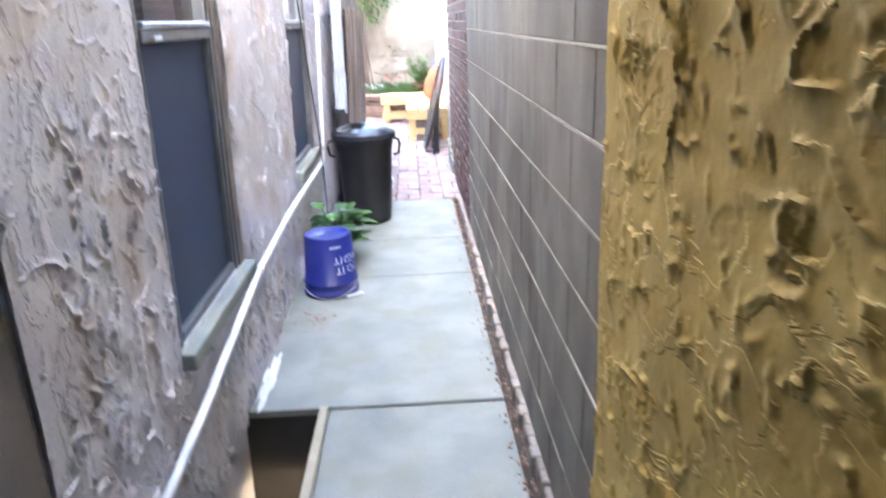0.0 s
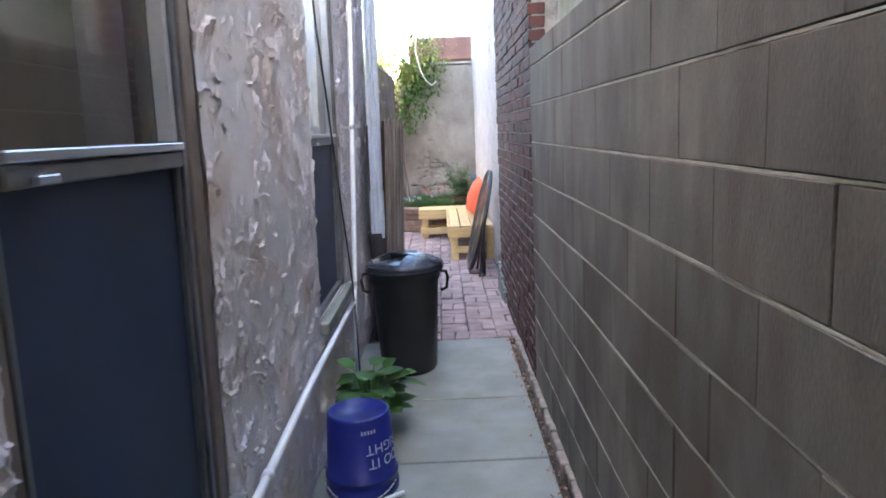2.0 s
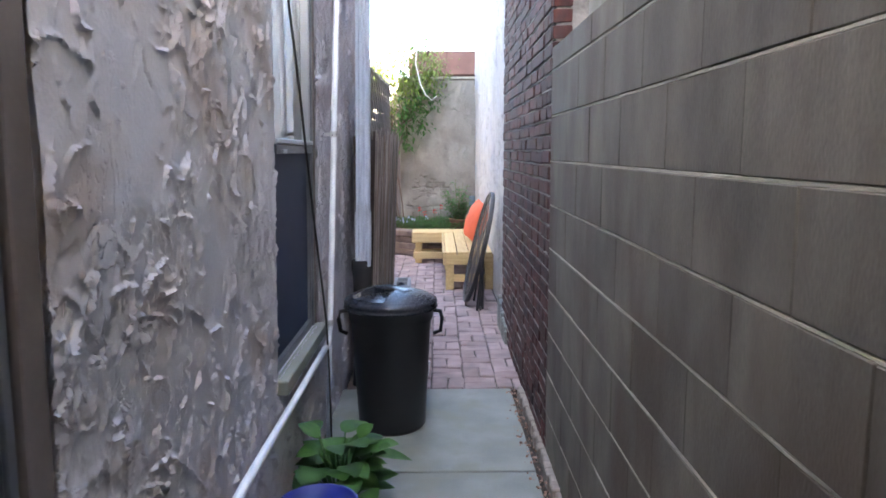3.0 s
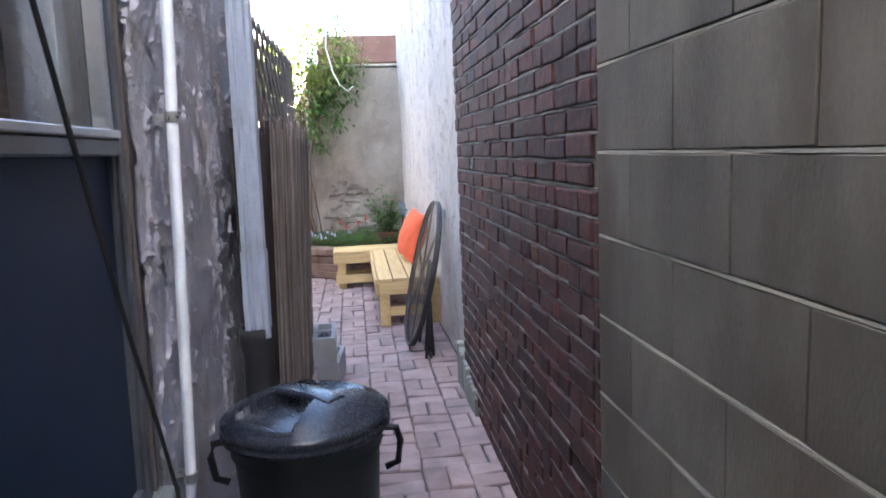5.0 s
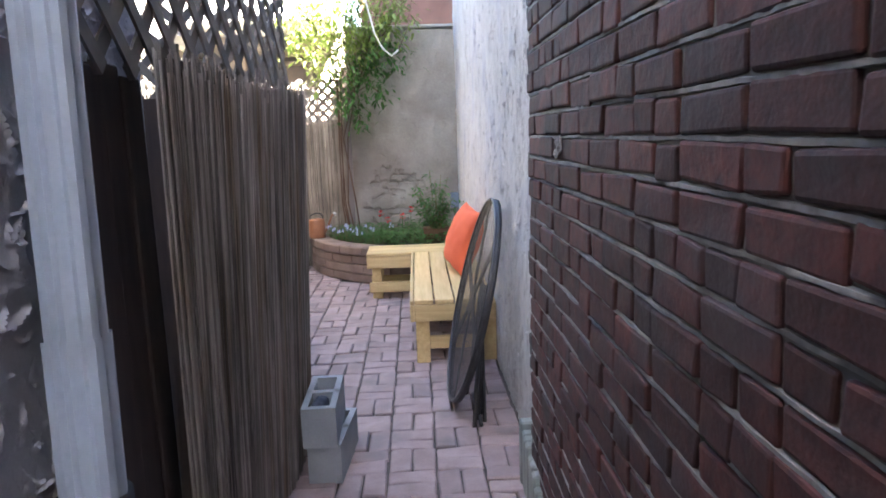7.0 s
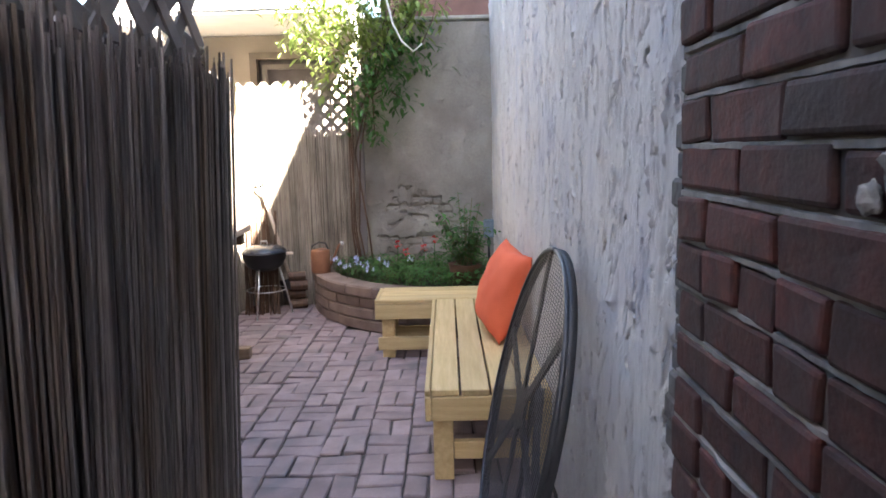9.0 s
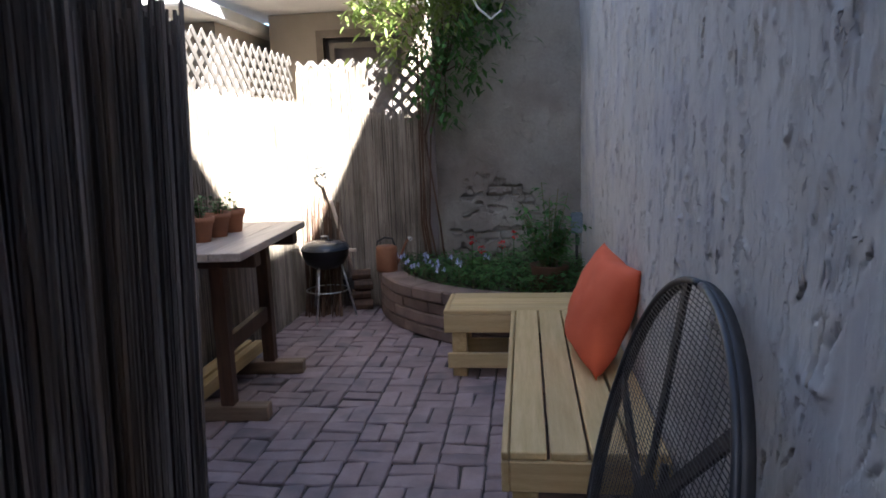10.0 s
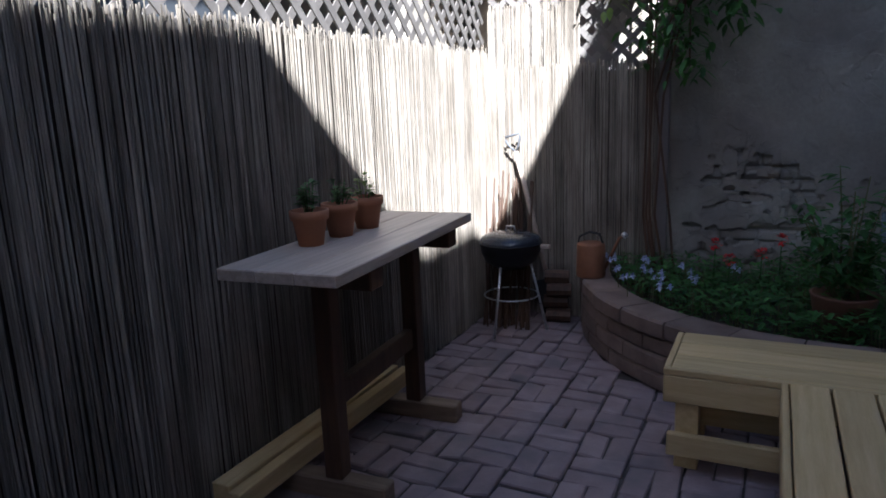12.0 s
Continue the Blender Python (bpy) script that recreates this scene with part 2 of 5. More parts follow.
def glass_material():
    m = bpy.data.materials.new("window_glass")
    m.use_nodes = True
    b = m.node_tree.nodes["Principled BSDF"]
    b.inputs["Base Color"].default_value = (0.95, 0.97, 0.97, 1)
    b.inputs["Roughness"].default_value = 0.02
    b.inputs["Transmission Weight"].default_value = 1.0
    b.inputs["IOR"].default_value = 1.5
    return m


GLASS = glass_material()


# ---- mesh helpers ----
def box(bm, x0, x1, y0, y1, z0, z1, m=None):
    vs = [bm.verts.new(p) for p in ((x0, y0, z0), (x1, y0, z0), (x1, y1, z0), (x0, y1, z0), (x0, y0, z1), (x1, y0, z1), (x1, y1, z1), (x0, y1, z1))]
    if m is not None:
        for v in vs:
            v.co = m @ v.co
    for f in ((3, 2, 1, 0), (4, 5, 6, 7), (0, 1, 5, 4), (1, 2, 6, 5), (2, 3, 7, 6), (3, 0, 4, 7)):
        bm.faces.new([vs[i] for i in f])
    return vs


def soften(bm, width, segments=1):
    bmesh.ops.bevel(bm, geom=bm.edges[:] + bm.verts[:], offset=width, segments=segments, profile=0.5, affect="EDGES", clamp_overlap=True)


def bar(bm, a, b, w, h, up=(0, 0, 1)):
    """A beam from a to b, w wide and h high."""
    a, b = Vector(a), Vector(b)
    d = (b - a).normalized()
    side = d.cross(Vector(up))
    side = side.normalized() if side.length > 1e-4 else Vector((1, 0, 0))
    top = side.cross(d).normalized()
    m = Matrix((side, d, top)).transposed().to_4x4()
    m.translation = a
    return box(bm, -w / 2, w / 2, 0, (b - a).length, -h / 2, h / 2, m)


def lathe(bm, profile, n=32, centre=(0, 0, 0), squash=1.0):
    cx, cy, cz = centre
    rings = []
    for r, z in profile:
        rings.append([bm.verts.new((cx + r * math.cos(2 * math.pi * i / n), cy + squash * r * math.sin(2 * math.pi * i / n), cz + z)) for i in range(n)] if r > 1e-5 else [bm.verts.new((cx, cy, cz + z))])
    for p, q in zip(rings, rings[1:]):
        for i in range(n):
            j = (i + 1) % n
            if len(p) > 1 and len(q) > 1:
                bm.faces.new((p[i], p[j], q[j], q[i]))
            elif len(p) > 1:
                bm.faces.new((p[i], p[j], q[0]))
            elif len(q) > 1:
                bm.faces.new((p[0], q[j], q[i]))


def tube(bm, pts, r, n=8, taper=1.0):
    pts = [Vector(p) for p in pts]
    rings = []
    up = Vector((0.31, 0.17, 0.93)).normalized()
    for k, p in enumerate(pts):
        d = (pts[min(k + 1, len(pts) - 1)] - pts[max(k - 1, 0)]).normalized()
        s = d.cross(up).normalized()
        u = s.cross(d)
        rr = r * (1 + (taper - 1) * k / max(1, len(pts) - 1))
        rings.append([bm.verts.new(p + rr * (math.cos(2 * math.pi * i / n) * s + math.sin(2 * math.pi * i / n) * u)) for i in range(n)])
    for p, q in zip(rings, rings[1:]):
        for i in range(n):
            bm.faces.new((p[i], p[(i + 1) % n], q[(i + 1) % n], q[i]))
    bm.faces.new(rings[0][::-1])
    bm.faces.new(rings[-1])


def mesh_of(bm, name, material, smooth=False):
    me = bpy.data.meshes.new(name)
    bmesh.ops.recalc_face_normals(bm, faces=bm.faces[:])
    bm.to_mesh(me)
    bm.free()
    me.materials.append(material)
    if smooth:
        me.shade_smooth()
    return me


def part(name, bm, material, parent=None, label="", smooth=False):
    ob = new(name, mesh_of(bm, name, material, smooth))
    if parent is not None:
        ob.parent = parent
    return tagged(ob, label)


def block(name, x0, x1, y0, y1, z0, z1, material, parent=None, label="", bevel=0.0):
    bm = bmesh.new()
    box(bm, x0, x1, y0, y1, z0, z1)
    if bevel:
        soften(bm, bevel)
    return part(name, bm, material, parent, label)


def thing(name, label, category, loc=(0, 0, 0), group="", kind=""):
    ob = new(name)
    ob.empty_display_size = 0.1
    ob.location = loc
    return tagged(ob, label, category, group, kind)


def structure(ob, label, category):
    return tagged(ob, label, category, "", "structure")


def smooth_noise(u, v, seed):
    """Value noise on arrays, 0 to 1."""
    table = np.random.RandomState(seed).rand(256, 256)
    i, j = np.floor(u).astype(int), np.floor(v).astype(int)
    fu, fv = u - i, v - j
    fu, fv = fu * fu * (3 - 2 * fu), fv * fv * (3 - 2 * fv)
    g = lambda a, b: table[a % 256, b % 256]
    return (g(i, j) * (1 - fu) + g(i + 1, j) * fu) * (1 - fv) + (g(i, j + 1) * (1 - fu) + g(i + 1, j + 1) * fu) * fv


def lips(u, v, seed, density, width, tall, height, lean, spread=0.6, rag=0.35, skip=0.30):
    """Dabs of plaster, each rising from nothing to a torn lip on one side. density: dabs a square metre; lean: the lip's direction in degrees."""
    rs = np.random.RandomState(seed)
    ys, zs = u[0], v[:, 0]
    out = np.zeros_like(u)
    count = int(density * (ys[-1] - ys[0]) * (zs[-1] - zs[0]))
    ragged = smooth_noise(u * 55, v * 40, seed + 1) - 0.5 + 0.6 * (smooth_noise(u * 120, v * 90, seed + 2) - 0.5)
    for k in range(count):
        y, z = rs.uniform(ys[0], ys[-1]), rs.uniform(zs[0], zs[-1])
        a, b = width * rs.lognormal(0, 0.45), tall * rs.lognormal(0, 0.5)
        an, h = radians(rs.normal(lean, 60 * spread)), height * rs.uniform(0.4, 1.3)
        if smooth_noise(np.array([y * 2.7]), np.array([z * 2.3]), seed + 3)[0] < skip:
            continue
        i0, i1 = np.searchsorted(ys, (y - 1.5 * a, y + 1.5 * a))
        j0, j1 = np.searchsorted(zs, (z - 1.5 * b, z + 1.5 * b))
        if i1 - i0 < 2 or j1 - j0 < 2:
            continue
        p, q = (u[j0:j1, i0:i1] - y) / a, (v[j0:j1, i0:i1] - z) / b
        q = q + 0.35 * p * p
        r = np.sqrt(p * p + q * q) + rag * ragged[j0:j1, i0:i1]
        rise = np.clip(0.35 + 0.75 * (p * math.cos(an) + q * math.sin(an)), 0, 1) ** 2.6
        dab = h * np.clip((1 - r) / 0.10, 0, 1) * rise
        out[j0:j1, i0:i1] = np.maximum(out[j0:j1, i0:i1], dab)
    return out


def ridges(u, v, seed, density, length, width, height, lean, spread=30.0, curl=1.5, skip=0.3):
    """Thin torn ridges left by a trowel along curved strokes, steep on one side. lean: the stroke's direction in degrees."""
    rs = np.random.RandomState(seed)
    ys, zs = u[0], v[:, 0]
    out = np.zeros_like(u)
    ragged = smooth_noise(u * 60, v * 60, seed + 1) - 0.5
    gaps = smooth_noise(u * 24, v * 24, seed + 2)
    for k in range(int(density * (ys[-1] - ys[0]) * (zs[-1] - zs[0]))):
        y, z = rs.uniform(ys[0], ys[-1]), rs.uniform(zs[0], zs[-1])
        l, w = length * rs.lognormal(0, 0.5), width * rs.lognormal(0, 0.35)
        an, h, bend = radians(rs.normal(lean, spread)), height * rs.uniform(0.45, 1.25), rs.normal(0, curl)
        flip = 1 if rs.rand() < 0.75 else -1
        if smooth_noise(np.array([y * 2.3]), np.array([z * 2.0]), seed + 3)[0] < skip:
            continue
        i0, i1 = np.searchsorted(ys, (y - l, y + l))
        j0, j1 = np.searchsorted(zs, (z - l, z + l))
        if i1 - i0 < 2 or j1 - j0 < 2:
            continue
        p, q = u[j0:j1, i0:i1] - y, v[j0:j1, i0:i1] - z
        along, off = p * math.cos(an) + q * math.sin(an), (q * math.cos(an) - p * math.sin(an)) * flip
        off = off - bend * along * along / l + 0.7 * w * ragged[j0:j1, i0:i1]
        ends = np.clip(1.15 - (2 * along / l) ** 2, 0, 1)
        body = np.where(off > 0, np.clip(1 - off / (0.35 * w), 0, 1), np.clip(1 + off / (1.3 * w), 0, 1) ** 1.6)
        dab = h * ends * body * np.clip(gaps[j0:j1, i0:i1] * 2.2 - 0.35, 0.1, 1)
        out[j0:j1, i0:i1] = np.maximum(out[j0:j1, i0:i1], dab)
    return out


def lean_over(thing_ob, slope, level):
    """Tips a thing's meshes out of plumb across the alley."""
    for ob in thing_ob.children_recursive:
        for vert in ob.data.vertices:
            vert.co.x += slope * (vert.co.z - level)


def relief_wall(name, x, y0, y1, z0, z1, step, side, height, material, holes=(), parent=None, label=""):
    """A wall skin in the plane x, its relief towards side (+1 or -1 along x), with openings left out."""
    ny, nz = int((y1 - y0) / step) + 1, int((z1 - z0) / step) + 1
    ys, zs = np.linspace(y0, y1, ny), np.linspace(z0, z1, nz)
    for a, b, c, d in holes:
        for arr, vals in ((ys, (a, b)), (zs, (c, d))):
            for val in vals:
                if arr[0] < val < arr[-1]:
                    arr[np.argmin(abs(arr - val))] = val
    Y, Z = np.meshgrid(ys, zs)
    X = x + side * height(Y, Z)
    co = np.stack([X, Y, Z], -1).reshape(-1, 3)
    idx = np.arange(ny * nz).reshape(nz, ny)
    quads = np.stack([idx[:-1, :-1], idx[:-1, 1:], idx[1:, 1:], idx[1:, :-1]], -1)
    cy, cz = (ys[:-1] + ys[1:]) / 2, (zs[:-1] + zs[1:]) / 2
    keep = np.ones((nz - 1, ny - 1), bool)
    for a, b, c, d in holes:
        keep &= ~(((cy > a) & (cy < b))[None, :] & ((cz > c) & (cz < d))[:, None])
    quads = quads[keep]
    if side < 0:
        quads = quads[:, ::-1]
    me = bpy.data.meshes.new(name)
    me.vertices.add(len(co))
    me.vertices.foreach_set("co", co.ravel())
    me.loops.add(quads.size)
    me.loops.foreach_set("vertex_index", quads.ravel().astype(np.int32))
    me.polygons.add(len(quads))
    me.polygons.foreach_set("loop_start", np.arange(0, quads.size, 4, dtype=np.int32))
    me.update(calc_edges=True)
    me.validate()
    me.materials.append(material)
    me.shade_smooth()
    me.set_sharp_from_angle(angle=radians(40))
    ob = new(name, me)
    if parent is not None:
        ob.parent = parent
    return tagged(ob, label)


# ---- the setting ----
def ring_sheet(name, x0, x1, y0, y1, z, hole, material):
    """A level sheet with a rectangular hole."""
    a, b, c, d = hole
    bm = bmesh.new()
    for p, q, r, s in ((x0, x1, y0, c), (x0, x1, d, y1), (x0, a, c, d), (b, x1, c, d)):
        bm.faces.new([bm.verts.new(v) for v in ((p, r, z), (q, r, z), (q, s, z), (p, s, z))])
    return part(name, bm, material)


PIT = (-0.66, -0.33, 1.55, 2.55)
structure(ring_sheet("ground", -400, 400, -400, 400, -0.062, PIT, SOIL), "dark bare soil under the alley and yard", "ground")
structure(block("ground_bed", -0.6, 0.6, 5.9, 12.6, -0.06, -0.014, SAND), "dark sandy bed between the brick pavers", "ground")
structure(block("ground_bed", -1.8, -0.602, 7.9, 12.6, -0.06, -0.014, SAND), "dark sandy bed between the brick pavers", "ground")

# concrete walk, cast slab by slab
walkway = structure(thing("walkway", "worn grey concrete walkway cast in slabs", "walkway"), "", "")
for x0, x1, y0, y1 in ((-0.29, 0.425, -1.6, 2.535), (-0.64, -0.295, -1.6, 1.545), (-0.64, 0.425, 2.555, 4.035), (-0.64, 0.425, 4.047, 4.775), (-0.64, 0.425, 4.787, 5.895)):
    block("slab", x0, x1, y0, y1, -0.06, 0.0, CONCRETE, walkway, bevel=0.005)
block("pit_rim", -0.33, -0.293, 1.55, 2.55, -0.3, 0.012, mat("pit_rim_concrete", (0.28, 0.25, 0.19), (0.40, 0.36, 0.28), 8.0, 0.9), walkway, "tan concrete rim", bevel=0.004)
# Lining coloured near-black so the pit's depth reads as shade.
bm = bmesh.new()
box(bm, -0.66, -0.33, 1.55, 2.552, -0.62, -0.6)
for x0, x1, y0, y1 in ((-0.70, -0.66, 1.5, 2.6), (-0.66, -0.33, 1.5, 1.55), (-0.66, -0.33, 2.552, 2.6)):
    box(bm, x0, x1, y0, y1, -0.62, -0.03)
part("pit_lining", bm, DARK, walkway, "pit lining in near-black that paints its shade")

bm = bmesh.new()
ring = [(0.024 + 0.016 * noise.noise((3 * math.cos(a), 3 * math.sin(a), 0.5)), a) for a in [2 * math.pi * k / 40 for k in range(40)]]
low, high = ([bm.verts.new((-0.585 + 1.3 * r * math.cos(a), 2.82 + 8.5 * r * math.sin(a), z)) for r, a in ring] for z in (0.0005, 0.003))
bm.faces.new(high)
for k in range(40):
    bm.faces.new((low[k], low[(k + 1) % 40], high[(k + 1) % 40], high[k]))
part("lime_bloom", bm, mat("white_lime", (0.50, 0.51, 0.52), (0.72, 0.72, 0.73), 25.0, 0.9, bump=0.8, fine=120), walkway, "crusted white lime stain")

# crumbling edge along the block wall
rng = random.Random(5)
edge = structure(thing("wall_footing", "crumbled mortar footing along the block wall", "footing"), "", "")
bm = bmesh.new()
for k in range(90):
    y = -0.4 + k * 0.07
    w = 0.025 + 0.02 * rng.random()
    box(bm, 0.505 - w, 0.512, y, y + 0.072, -0.06, 0.004 + 0.016 * rng.random())
soften(bm, 0.006)
part("footing_strip", bm, RUBBLE, edge)
bm = bmesh.new()
for k in range(520):
    s = 0.002 + 0.006 * rng.random() ** 2
    m = pose(0.455 - abs(rng.gauss(0, 0.035)), rng.uniform(1.2, 5.9), s * 0.4, rng.uniform(0, 360), rng.uniform(0, 360), rng.uniform(0, 360))
    box(bm, -s, s, -s * 0.7, s * 0.7, -s * 0.4, s * 0.4, m)
tagged(part("grit", bm, mat("brick_crumbs", (0.20, 0.10, 0.07), (0.40, 0.28, 0.22), 30.0, 0.95, vary=0.4), edge), "", "", "", "stuff")

# house along the walk: stucco wall with two windows
WINDOWS = ((1.945, 2.785, 0.575, 2.6), (4.19, 5.04, 0.645, 2.6))
west = structure(thing("wall_west", "lilac-grey trowelled stucco house wall with two windows", "wall"), "", "")
bm = bmesh.new()
for y0, y1 in ((1.22, 1.945), (2.785, 4.19), (5.04, 6.62)):
    box(bm, -1.0, -0.612, y0, y1, -0.65, 6.5)
for y0, y1, z0, z1 in WINDOWS:
    box(bm, -1.0, -0.612, y0, y1, -0.65, z0)
    box(bm, -1.0, -0.612, y0, y1, z1, 6.5)
part("masonry", bm, STUCCO, west)
relief_wall("stucco_skin", -0.609, 1.22, 6.62, -0.05, 2.75, 0.0052, 1, lambda u, v: 0.010 * smooth_noise(u * 2.6, v * 2.2, 12) + 0.004 * smooth_noise(u * 9, v * 7, 14) + 0.0014 * smooth_noise(u * 34, v * 26, 13) + ridges(u, v, 61, 190, 0.13, 0.011, 0.0125, 100, 28, 1.6, 0.22) + ridges(u, v, 64, 90, 0.09, 0.010, 0.0115, 20, 45, 2.2, 0.26) + ridges(u, v, 67, 190, 0.038, 0.008, 0.0080, 70, 60, 1.5, 0.22) + lips(u, v, 71, 18, 0.05, 0.085, 0.006, -100, 0.8, 0.35, 0.3) - ridges(u, v, 73, 60, 0.05, 0.009, 0.009, 100, 30, 1.0, 0.3), STUCCO, WINDOWS, west)
block("corner_return", -0.75, -0.6, 6.622, 6.66, -0.05, 6.5, STUCCO, west)
structure(block("wall_west_far", -5.0, -1.01, -1.7, 6.6, -0.06, 6.5, STUCCO), "stucco body of the house", "wall")


def window(name, y0, y1, z0, z1, rail, sill_over, casing):
    w = structure(thing(name, "grey metal sash window with a dark blue insect screen below", "window"), "", "")
    for a, b in ((y0, y0 + 0.035), (y1 - casing, y1)):
        block("jamb", -0.74, -0.606, a, b, z0, z1, BROWNPAINT, w, "brown painted jamb", 0.003)
    a, b = y0 + 0.035, y1 - casing
    for c, d in ((a, a + 0.045), (b - 0.052, b)):
        block("frame", -0.680, -0.620, c, d, z0, z1, FRAME, w, bevel=0.004)
        block("frame_bead", -0.620, -0.610, c + 0.012, d - 0.018, z0, z1, FRAME, w, bevel=0.002)
    block("bottom_rail", -0.680, -0.615, a + 0.045, b - 0.05, z0, z0 + 0.035, FRAME, w, bevel=0.003)
    block("meeting_rail", -0.675, -0.607, a + 0.045, b - 0.05, rail - 0.035, rail, FRAME, w, bevel=0.004)
    block("sash_edge", -0.655, -0.601, a + 0.046, b - 0.051, rail + 0.002, rail + 0.02, SILVER, w, "bright aluminium sash edge", 0.003)
    block("sash_stile", -0.655, -0.615, b - 0.075, b - 0.053, rail + 0.022, z1, SILVER, w, "bright aluminium stile", 0.002)
    block("screen", -0.639, -0.635, a + 0.045, b - 0.05, z0 + 0.035, rail - 0.035, SCREEN, w, "dark blue insect screen")
    pane = block("pane", -0.655, -0.650, a + 0.046, b - 0.076, rail + 0.022, z1, GLASS, w, "clear reflecting glass")
    pane.visible_shadow = False
    block("catch", -0.605, -0.593, a + 0.1, a + 0.16, rail - 0.032, rail - 0.018, SILVER, w, "small metal catch", 0.002)
    # Near-black sheet stands for the unlit room behind the glass.
    block("room_shade_sheet", -1.0, -0.99, y0, y1, z0, z1, DARK, w, "near-black sheet painting the unlit room")
    block("blind", -0.86, -0.85, a, b, rail - 0.3, z1, mat("drawn_blind", (0.16, 0.13, 0.11), (0.22, 0.18, 0.155), 3.0, 0.9), w, "drab drawn blind")
    bm = bmesh.new()
    box(bm, -0.72, -0.560, y0 - 0.0, y1 + sill_over, z0 - 0.06, z0 - 0.002)
    soften(bm, 0.008, 2)
    part("sill", bm, CONCRETE, w, "rough concrete sill")


window("window_1", *WINDOWS[0], 1.487, 0.02, 0.062)
window("window_2", *WINDOWS[1], 1.495, 0.02, 0.018)
for ob in (west, bpy.data.objects["window_1"], bpy.data.objects["window_2"]):
    lean_over(ob, 0.02, 1.1)
# Unseen strip added to shut out light between leaning masonry and house body.
block("slit_cover", -1.06, -0.86, 1.23, 6.61, 6.503, 6.52, STUCCO, west, bevel=0.004)

# doorway beside the start of the walk
door = structure(thing("door_1", "brown painted door frame round a dark doorway", "door"), "", "")
block("door_jamb", -0.72, -0.618, 1.08, 1.218, -0.06, 2.3, BROWNPAINT, door, bevel=0.006)
block("door_jamb", -0.72, -0.618, -0.3, -0.16, -0.06, 2.3, BROWNPAINT, door, bevel=0.006)
block("door_head", -0.72, -0.618, -0.16, 1.08, 2.1, 2.3, BROWNPAINT, door, bevel=0.006)
# Near-black panel paints the darkness of the open doorway recess.
block("doorway_shade", -0.80, -0.76, -0.16, 1.08, -0.03, 2.1, DARK, door, "near-black panel painting the unlit doorway", 0.004)
structure(block("wall_west_near", -1.0, -0.6, -1.7, -0.3, -0.06, 6.5, STUCCO), "stucco wall behind the start", "wall")
structure(block("wall_west_over", -1.0, -0.6, -0.3, 1.219, 2.3, 6.5, STUCCO), "stucco wall over the doorway", "wall")
structure(block("wall_south", -1.0, 1.2, -1.9, -1.7, -0.06, 3.0, STUCCO), "plain wall closing the alley", "wall")

# Soffit out of view, added to keep sky light off the passage start.
structure(block("ceiling", -1.0, 0.9, -1.7, 1.2, 2.62, 2.8, BROWNPAINT), "unseen soffit added to darken the start of the passage", "ceiling")

# ochre stucco pier beside the start
pier = structure(thing("wall_pier", "ochre yellow rough stucco pier", "wall"), "", "")
block("pier_core", 0.468, 0.85, -1.7, 1.321, -0.06, 4.6, YELLOW, pier)
relief_wall("pier_skin", 0.462, -0.6, 1.328, -0.05, 2.6, 0.0052, -1, lambda u, v: 0.012 * smooth_noise(u * 3, v * 3, 32) + 0.006 * smooth_noise(u * 8, v * 7, 34) + 0.0018 * smooth_noise(u * 28, v * 24, 33) + ridges(u, v, 81, 230, 0.065, 0.012, 0.0085, 34, 24, 2.4, 0.10) + ridges(u, v, 84, 300, 0.032, 0.010, 0.0055, 30, 34, 1.8, 0.10), YELLOW, (), pier)

# block wall with a rendered building behind it
east = structure(thing("wall_east_block", "grey concrete block wall with pale squeezed mortar", "wall"), "", "")
block("mortar_core", 0.507, 0.62, 1.325, 4.995, -0.06, 1.93, BLOCK_MORTAR, east)
structure(block("wall_east_house", 0.66, 5.0, -1.7, 4.99, -0.06, 6.5, MOSS), "tall grey rendered building with mossy stains", "building")

# brick wall
brickwall = structure(thing("wall_east_brick", "old dark red brick wall with sandy mortar", "wall"), "", "")
relief_wall("joint_bed", 0.5105, 5.0, 7.27, -0.06, 3.2, 0.02, -1, lambda u, v: 0.004 * smooth_noise(u * 24, v * 24, 3), JOINT, (), brickwall)
block("brick_core", 0.516, 3.5, 4.998, 7.27, -0.06, 5.1, BRICK_MORTAR, brickwall)

# limewashed wall of the yard
white = structure(thing("wall_east_limewashed", "weathered white limewashed plaster wall, cracked and streaked", "wall"), "", "")


def flaked(u, v):
    streak = smooth_noise(u * 26, v * 5, 51) * 0.6 + smooth_noise(u * 60, v * 11, 52) * 0.4
    pits = np.clip((smooth_noise(u * 22, v * 7, 53) - 0.74) * 6, 0, 1)
    return 0.024 * smooth_noise(u * 1.5, v * 1.5, 54) + 0.006 * smooth_noise(u * 7, v * 4, 55) + 0.0022 * streak - 0.005 * pits + ridges(u, v, 91, 150, 0.085, 0.011, 0.0085, 84, 18, 0.9, 0.28) + ridges(u, v, 93, 170, 0.038, 0.008, 0.0060, 80, 30, 1.4, 0.25) + lips(u, v, 92, 30, 0.030, 0.075, 0.0070, -170, 1.0, 0.40, 0.35) - ridges(u, v, 95, 80, 0.10, 0.010, 0.020, 92, 16, 0.9, 0.30) - lips(u, v, 94, 22, 0.014, 0.036, 0.020, 20, 1.0, 0.9, 0.35)


